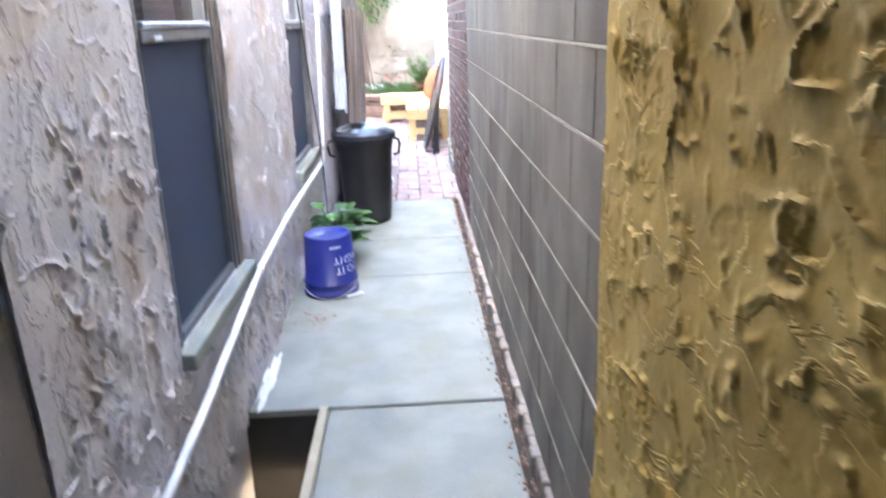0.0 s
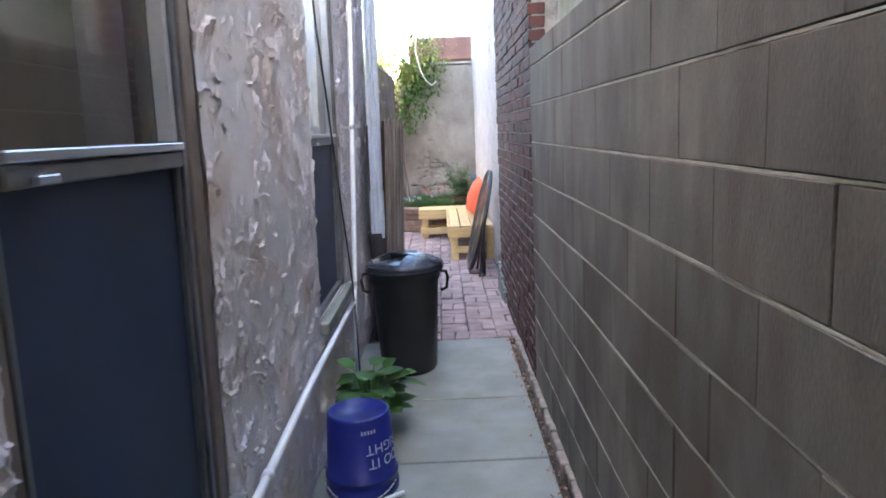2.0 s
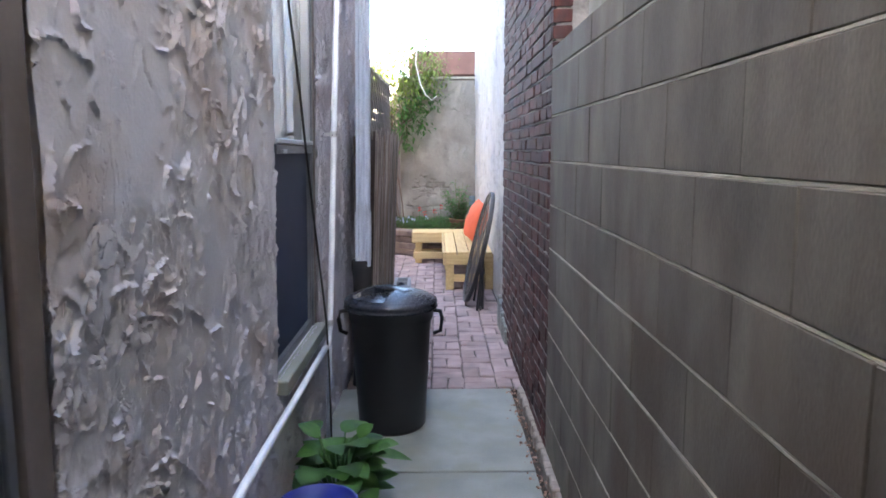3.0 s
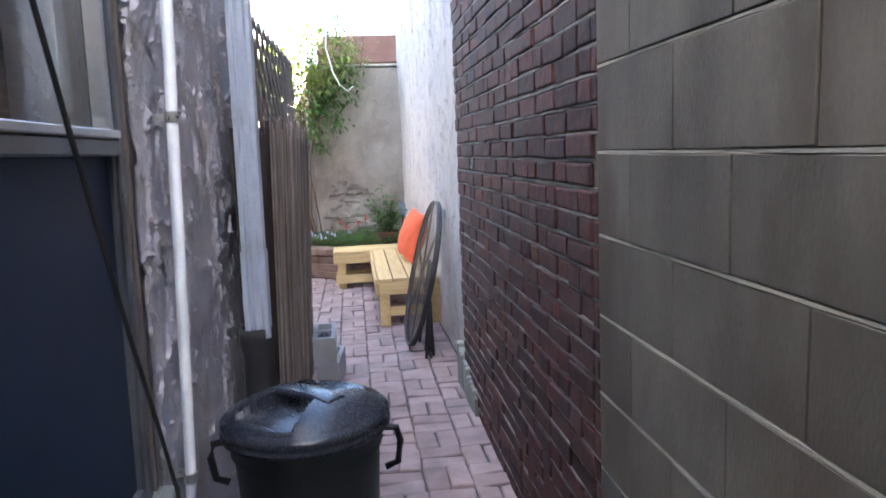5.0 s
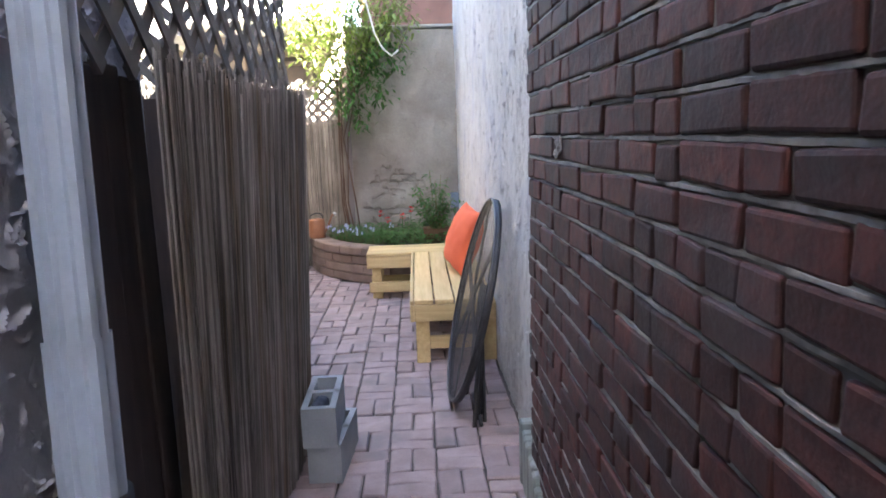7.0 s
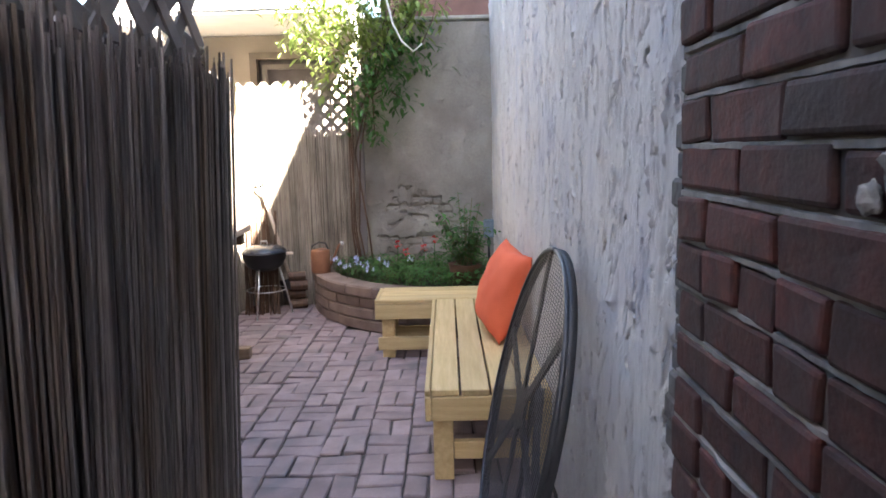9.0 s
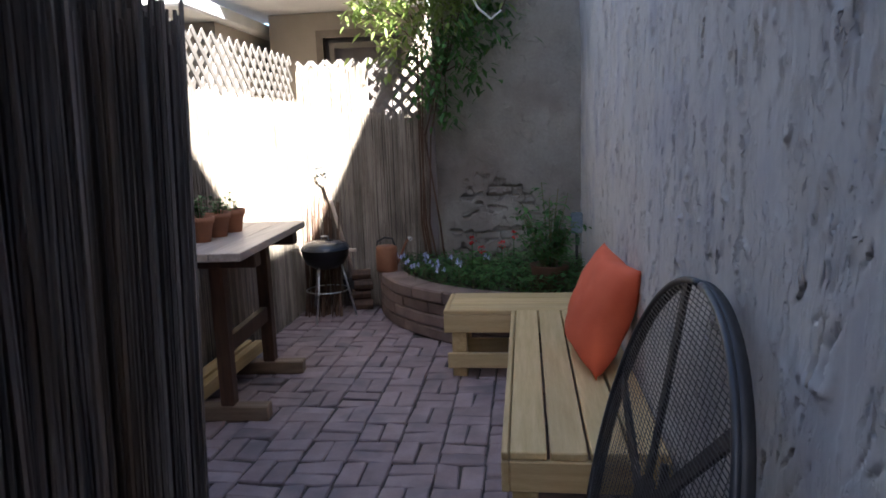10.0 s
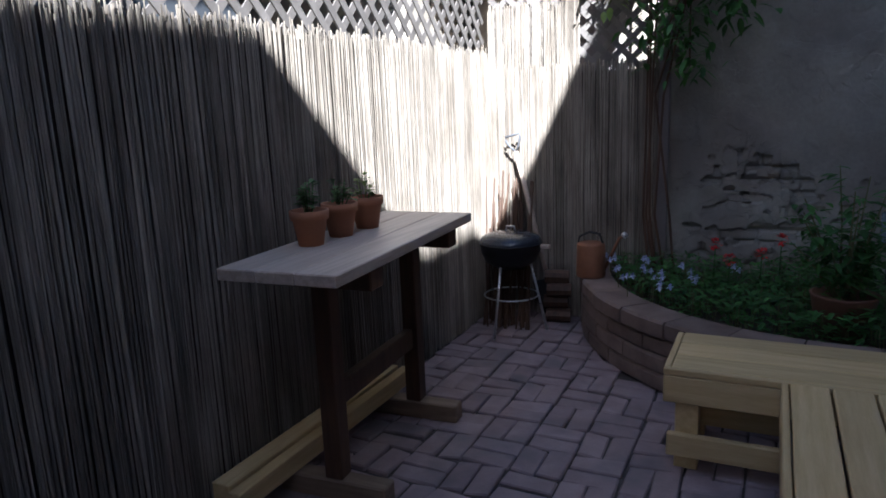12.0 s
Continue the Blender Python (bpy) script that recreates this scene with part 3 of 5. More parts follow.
relief_wall("plaster_skin", 0.585, 7.30, 12.62, -0.06, 3.0, 0.0062, -1, flaked, WHITEWALL, (), white)
block("plaster_core", 0.60, 3.5, 7.275, 12.9, -0.06, 5.1, WHITEWALL, white)
bm = bmesh.new()
for k in range(70):
    z = -0.05 + k * 0.045
    w = 0.02 + 0.03 * rng.random()
    box(bm, 0.52 - 0.02 * rng.random(), 0.59, 7.262, 7.275 + w, z, z + 0.047)
soften(bm, 0.006)
part("ragged_edge", bm, mat("broken_plaster_edge", (0.055, 0.05, 0.047), (0.15, 0.138, 0.13), 16.0, 0.95, bump=0.9, fine=60, depth=0.01), white, "ragged dark plaster edge")
bm = bmesh.new()
for k in range(12):
    y = 6.86 + 0.05 * k
    box(bm, 0.478 + 0.006 * rng.random(), 0.56, y, y + 0.052, -0.05, 0.10 + 0.16 * k / 12 + 0.03 * rng.random())
soften(bm, 0.008)
part("plaster_skirt", bm, CONCRETE, white, "grey cement patch at the foot")

# back wall and fences
back = structure(thing("wall_north", "stained tan plaster back wall with bare brick patches", "wall"), "", "")
block("back_core", -0.62, 0.9, 12.66, 12.85, -0.06, 2.56, PLASTER, back)
bm = bmesh.new()
gx, gz = 230, 340


def back_face(x, z):
    """The plaster's depth: uneven coats, chipped off the bricks in patches near the bed."""
    d = 0.02 * noise.noise((x * 8.6, z * 4.6, 4.0)) + 0.004 * (noise.noise((x * 10, z * 9, 9.0)) > 0.25) + 0.0015 * noise.noise((x * 50, z * 50, 2.0))
    bare = noise.noise((x * 5.0 + 3, z * 8.0, 6.0)) + 0.6 * noise.noise((x * 16, z * 22, 1.0)) - 2.4 * max(0.0, abs(z - 0.66) - 0.22) - 1.5 * max(0.0, abs(x + 0.05) - 0.30)
    if bare > 0.10:
        d -= 0.016
        row = int(z / 0.074)
        if z % 0.074 < 0.016 or (x + 0.105 * (row % 2)) % 0.21 < 0.014:
            d -= 0.022
    return 12.590 - d


vs = [[bm.verts.new((x, back_face(x, z), z)) for x in [-0.62 + 1.25 * i / gx for i in range(gx + 1)]] for z in [-0.05 + 2.6 * j / gz for j in range(gz + 1)]]
for j in range(gz):
    for i in range(gx):
        bm.faces.new((vs[j][i], vs[j][i + 1], vs[j + 1][i + 1], vs[j + 1][i]))
part("plaster_skin", bm, PLASTER, back, smooth=True)
block("coping", -0.64, 0.92, 12.57, 12.9, 2.562, 2.60, BLOCK_MORTAR, back, "grey cement coping", 0.01)


def reeds(name, a, b, z0, z1, count, r, seed, parent, depth=0.012, ragged=0.03, material=None, loose=0.007):
    """A screen of upright reeds between two points of the plan."""
    rs = np.random.RandomState(seed)
    a, b = np.array(a), np.array(b)
    d = (b - a) / np.linalg.norm(b - a)
    nrm = np.array((-d[1], d[0]))
    verts, faces = [], []
    for k in range(count):
        p = a + (b - a) * (k + 0.5) / count + nrm * rs.uniform(-depth, depth) / 2 + d * rs.normal(0, 0.002)
        top, rr = z1 + rs.normal(0, ragged), r * rs.uniform(0.6, 1.35)
        ends = min(1.0, 5.0 * min(k, count - 1 - k) / count)
        lean, bow = ends * rs.normal(0, loose), ends * rs.normal(0, 0.004)
        zs = np.linspace(z0, top, 5)
        base = len(verts)
        for q, z in enumerate(zs):
            f = q / 4
            c = p + d * (lean * (f - 0.5) * 2 + bow * math.sin(f * 3.14)) + nrm * bow * math.sin(f * 3.14 + 1)
            for e in range(5):
                an = e * 1.2566 + k
                verts.append((c[0] + rr * math.cos(an), c[1] + rr * math.sin(an), z))
        for q in range(4):
            for e in range(5):
                i, j = base + q * 5 + e, base + q * 5 + (e + 1) % 5
                faces.append((i, j, j + 5, i + 5))
        faces.append([base + 20 + e for e in range(5)])
    me = bpy.data.meshes.new(name)
    me.from_pydata(verts, [], faces)
    me.materials.append(material or REED)
    ob = new(name, me)
    ob.parent = parent
    return tagged(ob, "", "", "", "stuff")


def lattice(parent, a, b, z0, z1, gap, width, top_poke=0.0):
    """Crossed diagonal slats in an upright rectangle between two points of the plan."""
    a, b = Vector((*a, 0)), Vector((*b, 0))
    length, d = (b - a).length, (b - a).normalized()
    nrm = Vector((-d.y, d.x, 0))
    h = z1 - z0
    for sign in (1, -1):
        s = -h if sign > 0 else 0.0
        while s < (length if sign > 0 else length + h):
            # the slat's foot at s, its head at s + sign * h
            u0, u1, w0, w1 = s, s + sign * h, 0.0, h
            lo, hi = 0.0, 1.0
            for lim, keep_over in ((0.0, True), (length, False)):
                t = (lim - u0) / (u1 - u0)
                if (sign > 0) == keep_over:
                    lo = max(lo, t)
                else:
                    hi = min(hi, t)
            if hi - lo > 0.08:
                p = a + d * (u0 + (u1 - u0) * lo) + nrm * 0.004 * sign + Vector((0, 0, z0 + h * lo))
                q = a + d * (u0 + (u1 - u0) * hi) + nrm * 0.004 * sign + Vector((0, 0, z0 + h * hi + (top_poke if hi == 1.0 else 0)))
                bm = bmesh.new()
                bar(bm, p, q, 0.007, width, up=(q - p).cross(nrm))
                part("slat", bm, LATTICE, parent)
            s += gap


gate = tagged(thing("reed_fence", "tall fence panel clad in grey-brown reeds with a lattice top", "fence"), "", "", "reed fences")
block("backing_board", -0.475, -0.445, 6.42, 7.88, 0.0, 1.60, BOARD, gate, "dark backing boards")
reeds("reeds", (-0.440, 6.40), (-0.394, 7.885), 0.0, 1.585, 430, 0.0031, 3, gate, 0.020, 0.022, REED_DIM, 0.010)
reeds("reeds", (-0.40, 7.893), (-0.49, 7.893), 0.0, 1.59, 26, 0.0033, 8, gate, 0.012, 0.015, REED_DIM)
lattice(gate, (-0.49, 6.05), (-0.44, 7.88), 1.56, 2.03, 0.148, 0.036)
block("post", -0.50, -0.455, 7.84, 7.885, 0.0, 1.62, BOARD, gate, "dark fence post", 0.003)
for ob in gate.children:
    if not ob.name.startswith("slat"):
        for vert in ob.data.vertices:
            vert.co.x += 0.046 * (vert.co.z - 1.15)
            if ob.name.startswith("reeds"):
                vert.co.y -= 0.10 * (vert.co.z - 0.55) * max(0.0, min(1.0, (7.2 - vert.co.y) / 0.8))
panel = tagged(thing("board_fence", "dark brown weathered board panel beside the downspout", "fence"), "", "", "")
for k in range(4):
    block("board", -0.545, -0.515 + 0.004 * (k % 2), 6.05 + 0.1 * k, 6.145 + 0.1 * k, 0.0, 1.56 + 0.01 * (k % 3), BOARD, panel, bevel=0.003)

left = tagged(thing("reed_fence", "long yard fence clad in brown reeds below weathered lattice", "fence"), "", "", "reed fences")
block("backing_board", -1.80, -1.765, 7.9, 12.48, 0.0, 1.68, BOARD, left, "dark backing boards")
reeds("reeds", (-1.748, 7.9), (-1.735, 12.44), 0.0, 1.70, 1050, 0.0034, 4, left, 0.018, 0.02)
lattice(left, (-1.77, 8.9), (-1.77, 12.46), 1.64, 2.06, 0.127, 0.036, 0.015)
rear = tagged(thing("reed_fence", "rear yard fence clad in brown reeds with a lattice strip", "fence"), "", "", "reed fences")
block("backing_board", -1.75, -0.66, 12.49, 12.52, 0.0, 1.56, BOARD, rear, "dark backing boards")
reeds("reeds", (-1.735, 12.46), (-0.64, 12.46), 0.0, 1.60, 290, 0.0035, 5, rear, 0.02, 0.012)
reeds("sunlit_reeds", (-1.735, 12.475), (-1.14, 12.475), 0.0, 1.98, 150, 0.0035, 6, rear, 0.012, 0.02)
lattice(rear, (-1.73, 12.505), (-0.55, 12.505), 1.56, 2.04, 0.12, 0.036)
block("post", -0.66, -0.6, 12.44, 12.5, 0.0, 1.75, BROWNPAINT, rear, "grey-brown post", 0.004)
near = tagged(thing("reed_fence", "short return of reed fence closing the yard", "fence"), "", "", "reed fences")
block("backing_board", -1.76, -0.51, 7.80, 7.83, 0.0, 1.6, BOARD, near)
reeds("reeds", (-1.74, 7.845), (-0.51, 7.845), 0.0, 1.6, 150, 0.006, 7, near)
lattice(near, (-1.74, 7.872), (-0.44, 7.872), 1.58, 2.06, 0.17, 0.036)

# neighbouring houses beyond the yard
house = tagged(thing("neighbour_house", "tan rendered house with a small window and pale eaves", "house"), "", "", "")
bm = bmesh.new()
for x0, x1, z0, z1 in ((-2.75, -2.2, -0.06, 2.82), (-1.15, 3.5, -0.06, 2.82), (-2.2, -1.15, -0.06, 1.6), (-2.2, -1.15, 2.62, 2.82)):
    box(bm, x0, x1, 14.7, 15.0, z0, z1)
box(bm, -2.75, 3.5, 15.0, 19.0, -0.06, 2.82)
part("wall", bm, RENDERED, house)
win = block("window_frame", -2.2, -2.12, 14.66, 14.72, 1.6, 2.62, TRIM, house, "brown window frame")
for x0, x1, z0, z1 in ((-1.23, -1.15, 1.6, 2.62), (-2.12, -1.23, 2.54, 2.62)):
    block("window_frame", x0, x1, 14.66, 14.72, z0, z1, TRIM, house, "brown window frame")
for x0, x1, z0, z1 in ((-2.06, -2.0, 1.6, 2.48), (-1.35, -1.29, 1.6, 2.48), (-2.0, -1.35, 2.42, 2.48)):
    block("window_sash", x0, x1, 14.69, 14.73, z0, z1, PLASTER, house, "pale sash")
block("window_pane", -2.12, -1.23, 14.76, 14.77, 1.6, 2.54, BROWNPAINT, house, "dim glass")
bm = bmesh.new()
box(bm, -3.1, -0.9, 13.4, 15.2, 2.825, 2.865)
box(bm, -3.1, -0.9, 13.37, 13.42, 2.866, 3.06)
part("fascia_board", bm, ROOF, house, "pale boarded eave")
block("roof", -3.05, -0.9, 13.43, 19.0, 2.867, 3.2, ROOF, house)
shed = tagged(thing("neighbour_shed", "masonry outbuilding with a red-brown roof edge", "building"), "", "", "")
block("wall", -0.45, 1.2, 13.6, 16.0, -0.06, 2.72, BACKBRICK, shed)
block("roof", -0.5, 1.25, 13.5, 16.0, 2.722, 3.12, ROOF_RED, shed, "red-brown roof edge", 0.02)
low = tagged(thing("neighbour_house", "low pale-roofed house beyond the fence", "house"), "", "", "")
block("wall", -8.0, -2.9, 13.6, 18.0, -0.06, 2.595, RENDERED, low)
block("roof", -8.1, -2.8, 12.75, 18.1, 2.60, 2.74, ROOF, low, "pale flat roof", 0.02)
block("chimney", -3.9, -3.5, 15.0, 15.4, 2.742, 3.7, BACKBRICK, low)
block("vent", -3.35, -3.2, 14.3, 14.45, 2.742, 3.0, ROOF, low, "pale roof vent", 0.02)
side = tagged(thing("neighbour_house", "grey side house beyond the yard fence", "house"), "", "", "")
block("wall", -7.0, -3.6, 5.5, 12.3, -0.06, 4.3, SLATE, side)
# Eave reaches far out, unseen, only to keep sun off the siding.
block("roof", -7.1, -2.5, 5.4, 12.4, 4.302, 4.45, ROOF, side, "pale roof, its deep eave added out of view to shade the wall", 0.02)

# ---- things along the walk ----
def conduit():
    t = tagged(thing("conduit", "white painted conduit clipped along the stucco wall", "pipe"), "", "", "")
    bm = bmesh.new()
    tube(bm, [(-0.565, 1.222, 0.315), (-0.565, 1.9, 0.385), (-0.565, 2.8, 0.515), (-0.565, 3.6, 0.545), (-0.565, 4.6, 0.535), (-0.565, 5.0, 0.53)], 0.0145, 12)
    part("run", bm, PIPE, t, smooth=True)
    bm = bmesh.new()
    tube(bm, [(-0.565, 4.99, 0.53), (-0.565, 5.09, 0.532), (-0.565, 5.125, 0.55), (-0.565, 5.14, 0.60), (-0.565, 5.14, 3.6)], 0.0145, 12)
    part("riser", bm, PIPE, t, smooth=True)
    bm = bmesh.new()
    tube(bm, [(-0.565, 5.14, 0.56), (-0.565, 5.14, 0.0)], 0.012, 10)
    part("drop", bm, SPOUT, t, "grey drop to the ground", True)
    for y, z in ((2.82, 0.517), (2.98, 0.522)):
        bm = bmesh.new()
        tube(bm, [(-0.565, y - 0.018, z), (-0.565, y + 0.018, z)], 0.019, 12)
        part("coupling", bm, PIPE, t, smooth=True)
    for z in (1.55, 0.62):
        bm = bmesh.new()
        tube(bm, [(-0.565, 5.14, z - 0.014), (-0.565, 5.14, z + 0.014)], 0.0185, 16)
        box(bm, -0.61, -0.565, 5.132, 5.185, z - 0.008, z + 0.008)
        soften(bm, 0.0015)
        part("clip", bm, STEEL, t, "metal pipe clip")
    for ob in t.children:
        if ob.name.split(".")[0] in ("riser", "clip", "drop"):
            for vert in ob.data.vertices:
                vert.co.x += 0.040 * (vert.co.z - 0.56)
    lean_over(t, 0.005, 1.1)


def downspout():
    t = tagged(thing("downspout", "pale corrugated downspout ending above a dark boot", "downspout"), "", "", "")
    for z0, z1, s in ((1.09, 3.8, 0.93), (0.765, 1.10, 1.03)):
        bm = bmesh.new()
        prof = [(-0.05, -0.04), (-0.03, -0.046), (-0.02, -0.034), (0.0, -0.046), (0.02, -0.034), (0.035, -0.046), (0.05, -0.04), (0.056, -0.02), (0.045, 0.0), (0.056, 0.02), (0.05, 0.04), (-0.05, 0.04)]
        lo = [bm.verts.new((-0.483 + 0.018 * (z0 - 1.1) + s * 0.86 * x, 5.985 + s * 0.8 * y, z0)) for x, y in prof]
        hi = [bm.verts.new((-0.483 + 0.018 * (z1 - 1.1) + s * 0.86 * x, 5.985 + s * 0.8 * y, z1)) for x, y in prof]
        for i in range(len(prof)):
            j = (i + 1) % len(prof)
            bm.faces.new((lo[i], lo[j], hi[j], hi[i]))
        part("spout_length", bm, SPOUT, t)
    bm = bmesh.new()
    lathe(bm, [(0.0, 0.0), (0.075, 0.0), (0.065, 0.1), (0.058, 0.7), (0.066, 0.74), (0.066, 0.80), (0.05, 0.80), (0.05, 0.6), (0.0, 0.6)], 20, (-0.497, 6.0, 0.0))
    # Boot takes near-black so the shaded void below the spout is painted in.
    part("boot", bm, DARK, t, "iron boot in near-black that paints the void's shade", True)


def trash_can():
    t = tagged(thing("trash_can", "black round plastic trash can with a ridged lid", "trash can", (-0.275, 5.345, 0)), "", "", "")
    bm = bmesh.new()
    lathe(bm, [(0.0, 0.0), (0.165, 0.0), (0.178, 0.015), (0.18, 0.05), (0.196, 0.30), (0.212, 0.58), (0.222, 0.60), (0.224, 0.655), (0.236, 0.66), (0.236, 0.675), (0.20, 0.675), (0.16, 0.02), (0.0, 0.02)], 48)
    part("body", bm, BLACKPLASTIC, t, smooth=True)
    bm = bmesh.new()
    lathe(bm, [(0.238, 0.655), (0.247, 0.655), (0.248, 0.668), (0.242, 0.674), (0.246, 0.68), (0.246, 0.694), (0.236, 0.703), (0.222, 0.706), (0.216, 0.712)], 56)
    lid = part("lid", bm, LIDPLASTIC, t, "glossy black lid with a sunk grip", True)
    turn = Matrix.Rotation(radians(-40), 3, "Z")

    def crown(x, y):
        """The lid's height: a low dome with one channel sunk across it."""
        r = math.hypot(x, y)
        z = 0.712 + 0.052 * (1 - (r / 0.216) ** 2.4)
        half = 0.062 + 0.055 * abs(y) / 0.2
        if abs(x) < half and r < 0.205:
            z -= 0.040 * max(0.0, 1 - (abs(y) / 0.20) ** 2)
            if 0.10 < abs(y) < 0.19:
                z -= 0.0012 * (1 + math.sin(abs(y) * 560))
        return z
    bm = bmesh.new()
    rings = []
    for i in range(1, 61):
        r = 0.216 * i / 60
        rings.append([bm.verts.new(turn @ Vector((r * math.cos(2 * math.pi * k / 112), r * math.sin(2 * math.pi * k / 112), crown(r * math.cos(2 * math.pi * k / 112), r * math.sin(2 * math.pi * k / 112))))) for k in range(112)])
    mid = bm.verts.new((0, 0, crown(0, 0)))
    for k in range(112):
        bm.faces.new((mid, rings[0][k], rings[0][(k + 1) % 112]))
    for p, q in zip(rings, rings[1:]):
        for k in range(112):
            bm.faces.new((p[k], q[k], q[(k + 1) % 112], p[(k + 1) % 112]))
    part("crown", bm, LIDPLASTIC, lid, smooth=True).data.set_sharp_from_angle(angle=radians(35))
    bm = bmesh.new()
    strip = []
    for i in range(25):
        x = -0.125 + 0.25 * i / 24
        y = 0.0
        z = 0.714 + 0.052 * (1 - (abs(x) / 0.216) ** 2.4)
        w = 0.040 - 0.10 * x * x
        strip.append([bm.verts.new(turn @ Vector((x, y + o, z + h))) for o, h in ((-w, -0.018), (-w, -0.004), (-w * 0.7, 0.0), (w * 0.7, 0.0), (w, -0.004), (w, -0.018))])
    for p, q in zip(strip, strip[1:]):
        for k in range(6):
            bm.faces.new((p[k], p[(k + 1) % 6], q[(k + 1) % 6], q[k]))
    bm.faces.new(strip[0])
    bm.faces.new(strip[-1][::-1])
    part("grip_bridge", bm, LIDPLASTIC, lid, smooth=True)
    for sx in (1, -1):
        bm = bmesh.new()
        tube(bm, [(sx * 0.225, -0.05, 0.645), (sx * 0.262, -0.05, 0.64), (sx * 0.272, -0.05, 0.60), (sx * 0.262, -0.05, 0.535), (sx * 0.225, -0.05, 0.52)], 0.011, 8)
        part("handle", bm, BLACKPLASTIC, t, smooth=True)


def letters(words, size, material, name, bend, spin):
    """Flat letters bent round an upright cylinder. bend: radius by height."""
    cu = bpy.data.curves.new(name, "FONT")
    cu.body, cu.size, cu.align_x, cu.align_y, cu.extrude = words, size, "CENTER", "CENTER", 0.0
    tmp = bpy.data.objects.new(name, cu)
    scene.collection.objects.link(tmp)
    bpy.context.view_layer.update()
    me = bpy.data.meshes.new_from_object(tmp.evaluated_get(bpy.context.evaluated_depsgraph_get()))
    bpy.data.objects.remove(tmp)
    bm = bmesh.new()
    bm.from_mesh(me)
    bmesh.ops.subdivide_edges(bm, edges=[e for e in bm.edges if e.calc_length() > 0.02], cuts=2)
    for v in bm.verts:
        x, z = -v.co.x, bend[0] - v.co.y
        r = bend[1](z)
        a = spin + x / r
        v.co = (r * math.cos(a), r * math.sin(a), z)
    return bm


def bucket():
    t = tagged(thing("bucket", "blue plastic bucket standing upside down with white lettering", "bucket", (-0.415, 3.86, 0)), "", "", "")
    bm = bmesh.new()
    lathe(bm, [(0.135, 0.004), (0.158, 0.0), (0.158, 0.03), (0.152, 0.034), (0.152, 0.07), (0.157, 0.074), (0.157, 0.082), (0.148, 0.086), (0.134, 0.345), (0.130, 0.352), (0.120, 0.352), (0.118, 0.345), (0.0, 0.345)], 48)
    part("shell", bm, BLUEPLASTIC, t, smooth=True)
    radius = lambda z: 0.1500 - 0.0145 * (z - 0.086) / 0.26 + 0.0012
    for words, size, z in (("DO IT", 0.062, 0.165), ("RIGHT", 0.062, 0.225)):
        whole = letters(words, size, WHITEPRINT, "lettering", (z, radius), radians(-38))
        left_over = set(whole.verts)
        while left_over:
            heap = [left_over.pop()]
            island = []
            while heap:
                v = heap.pop()
                island.append(v)
                for e in v.link_edges:
                    o = e.other_vert(v)
                    if o in left_over:
                        left_over.discard(o)
                        heap.append(o)
            bm = bmesh.new()
            copy_of = {v: bm.verts.new(v.co) for v in island}
            for f in {f for v in island for f in v.link_faces}:
                bm.faces.new([copy_of[v] for v in f.verts])
            part("letter", bm, WHITEPRINT, t, "white printed letter")
        whole.free()
    bm = bmesh.new()
    for k in range(5):
        a = radians(-78 + 5.5 * k)
        r = radius(0.3)
        m = Matrix.Translation((r * math.cos(a), r * math.sin(a), 0.30)) @ Matrix.Rotation(a, 4, "Z")
        box(bm, -0.0003, 0.0006, -0.004, 0.004, -0.008, 0.008, m)
    part("small_mark", bm, WHITEPRINT, t, "small pale printed mark")
    bm = bmesh.new()
    pts = [(0.163 * math.cos(a), 0.163 * math.sin(a), 0.055 - 0.052 * math.sin((a + 2.7) / 2.3 * math.pi) * 0.95) for a in [-2.7 + 2.3 * k / 16 for k in range(17)]]
    tube(bm, pts, 0.0025, 6)
    bail = part("bail", bm, STEEL, t, "thin wire handle", True)
    bm = bmesh.new()
    tube(bm, [(0.10, -0.15, 0.012), (0.185, -0.10, 0.016)], 0.009, 8)
    part("grip", bm, WHITEPRINT, bail, "white plastic grip")


def leaf(bm, base, tip, width, droop=0.0, fold=0.25, n=5):
    """A pointed leaf from base to tip, folded along its rib."""
    base, tip = Vector(base), Vector(tip)
    d = tip - base
    side = d.cross(Vector((0, 0, 1)))
    side = side.normalized() if side.length > 1e-5 else Vector((1, 0, 0))
    up = side.cross(d).normalized()
    rows = []
    for i in range(n + 1):
        f = i / n
        w = width * math.sin(math.pi * min(1, f * 0.93 + 0.07)) ** 0.8 * (1 - 0.35 * f)
        c = base + d * f - Vector((0, 0, droop * f * f))
        rows.append((c + side * w + up * fold * w, c, c - side * w + up * fold * w))
    vs = [[bm.verts.new(p) for p in r] for r in rows]
    for a, b in zip(vs, vs[1:]):
        bm.faces.new((a[0], a[1], b[1], b[0]))
        bm.faces.new((a[1], a[2], b[2], b[1]))


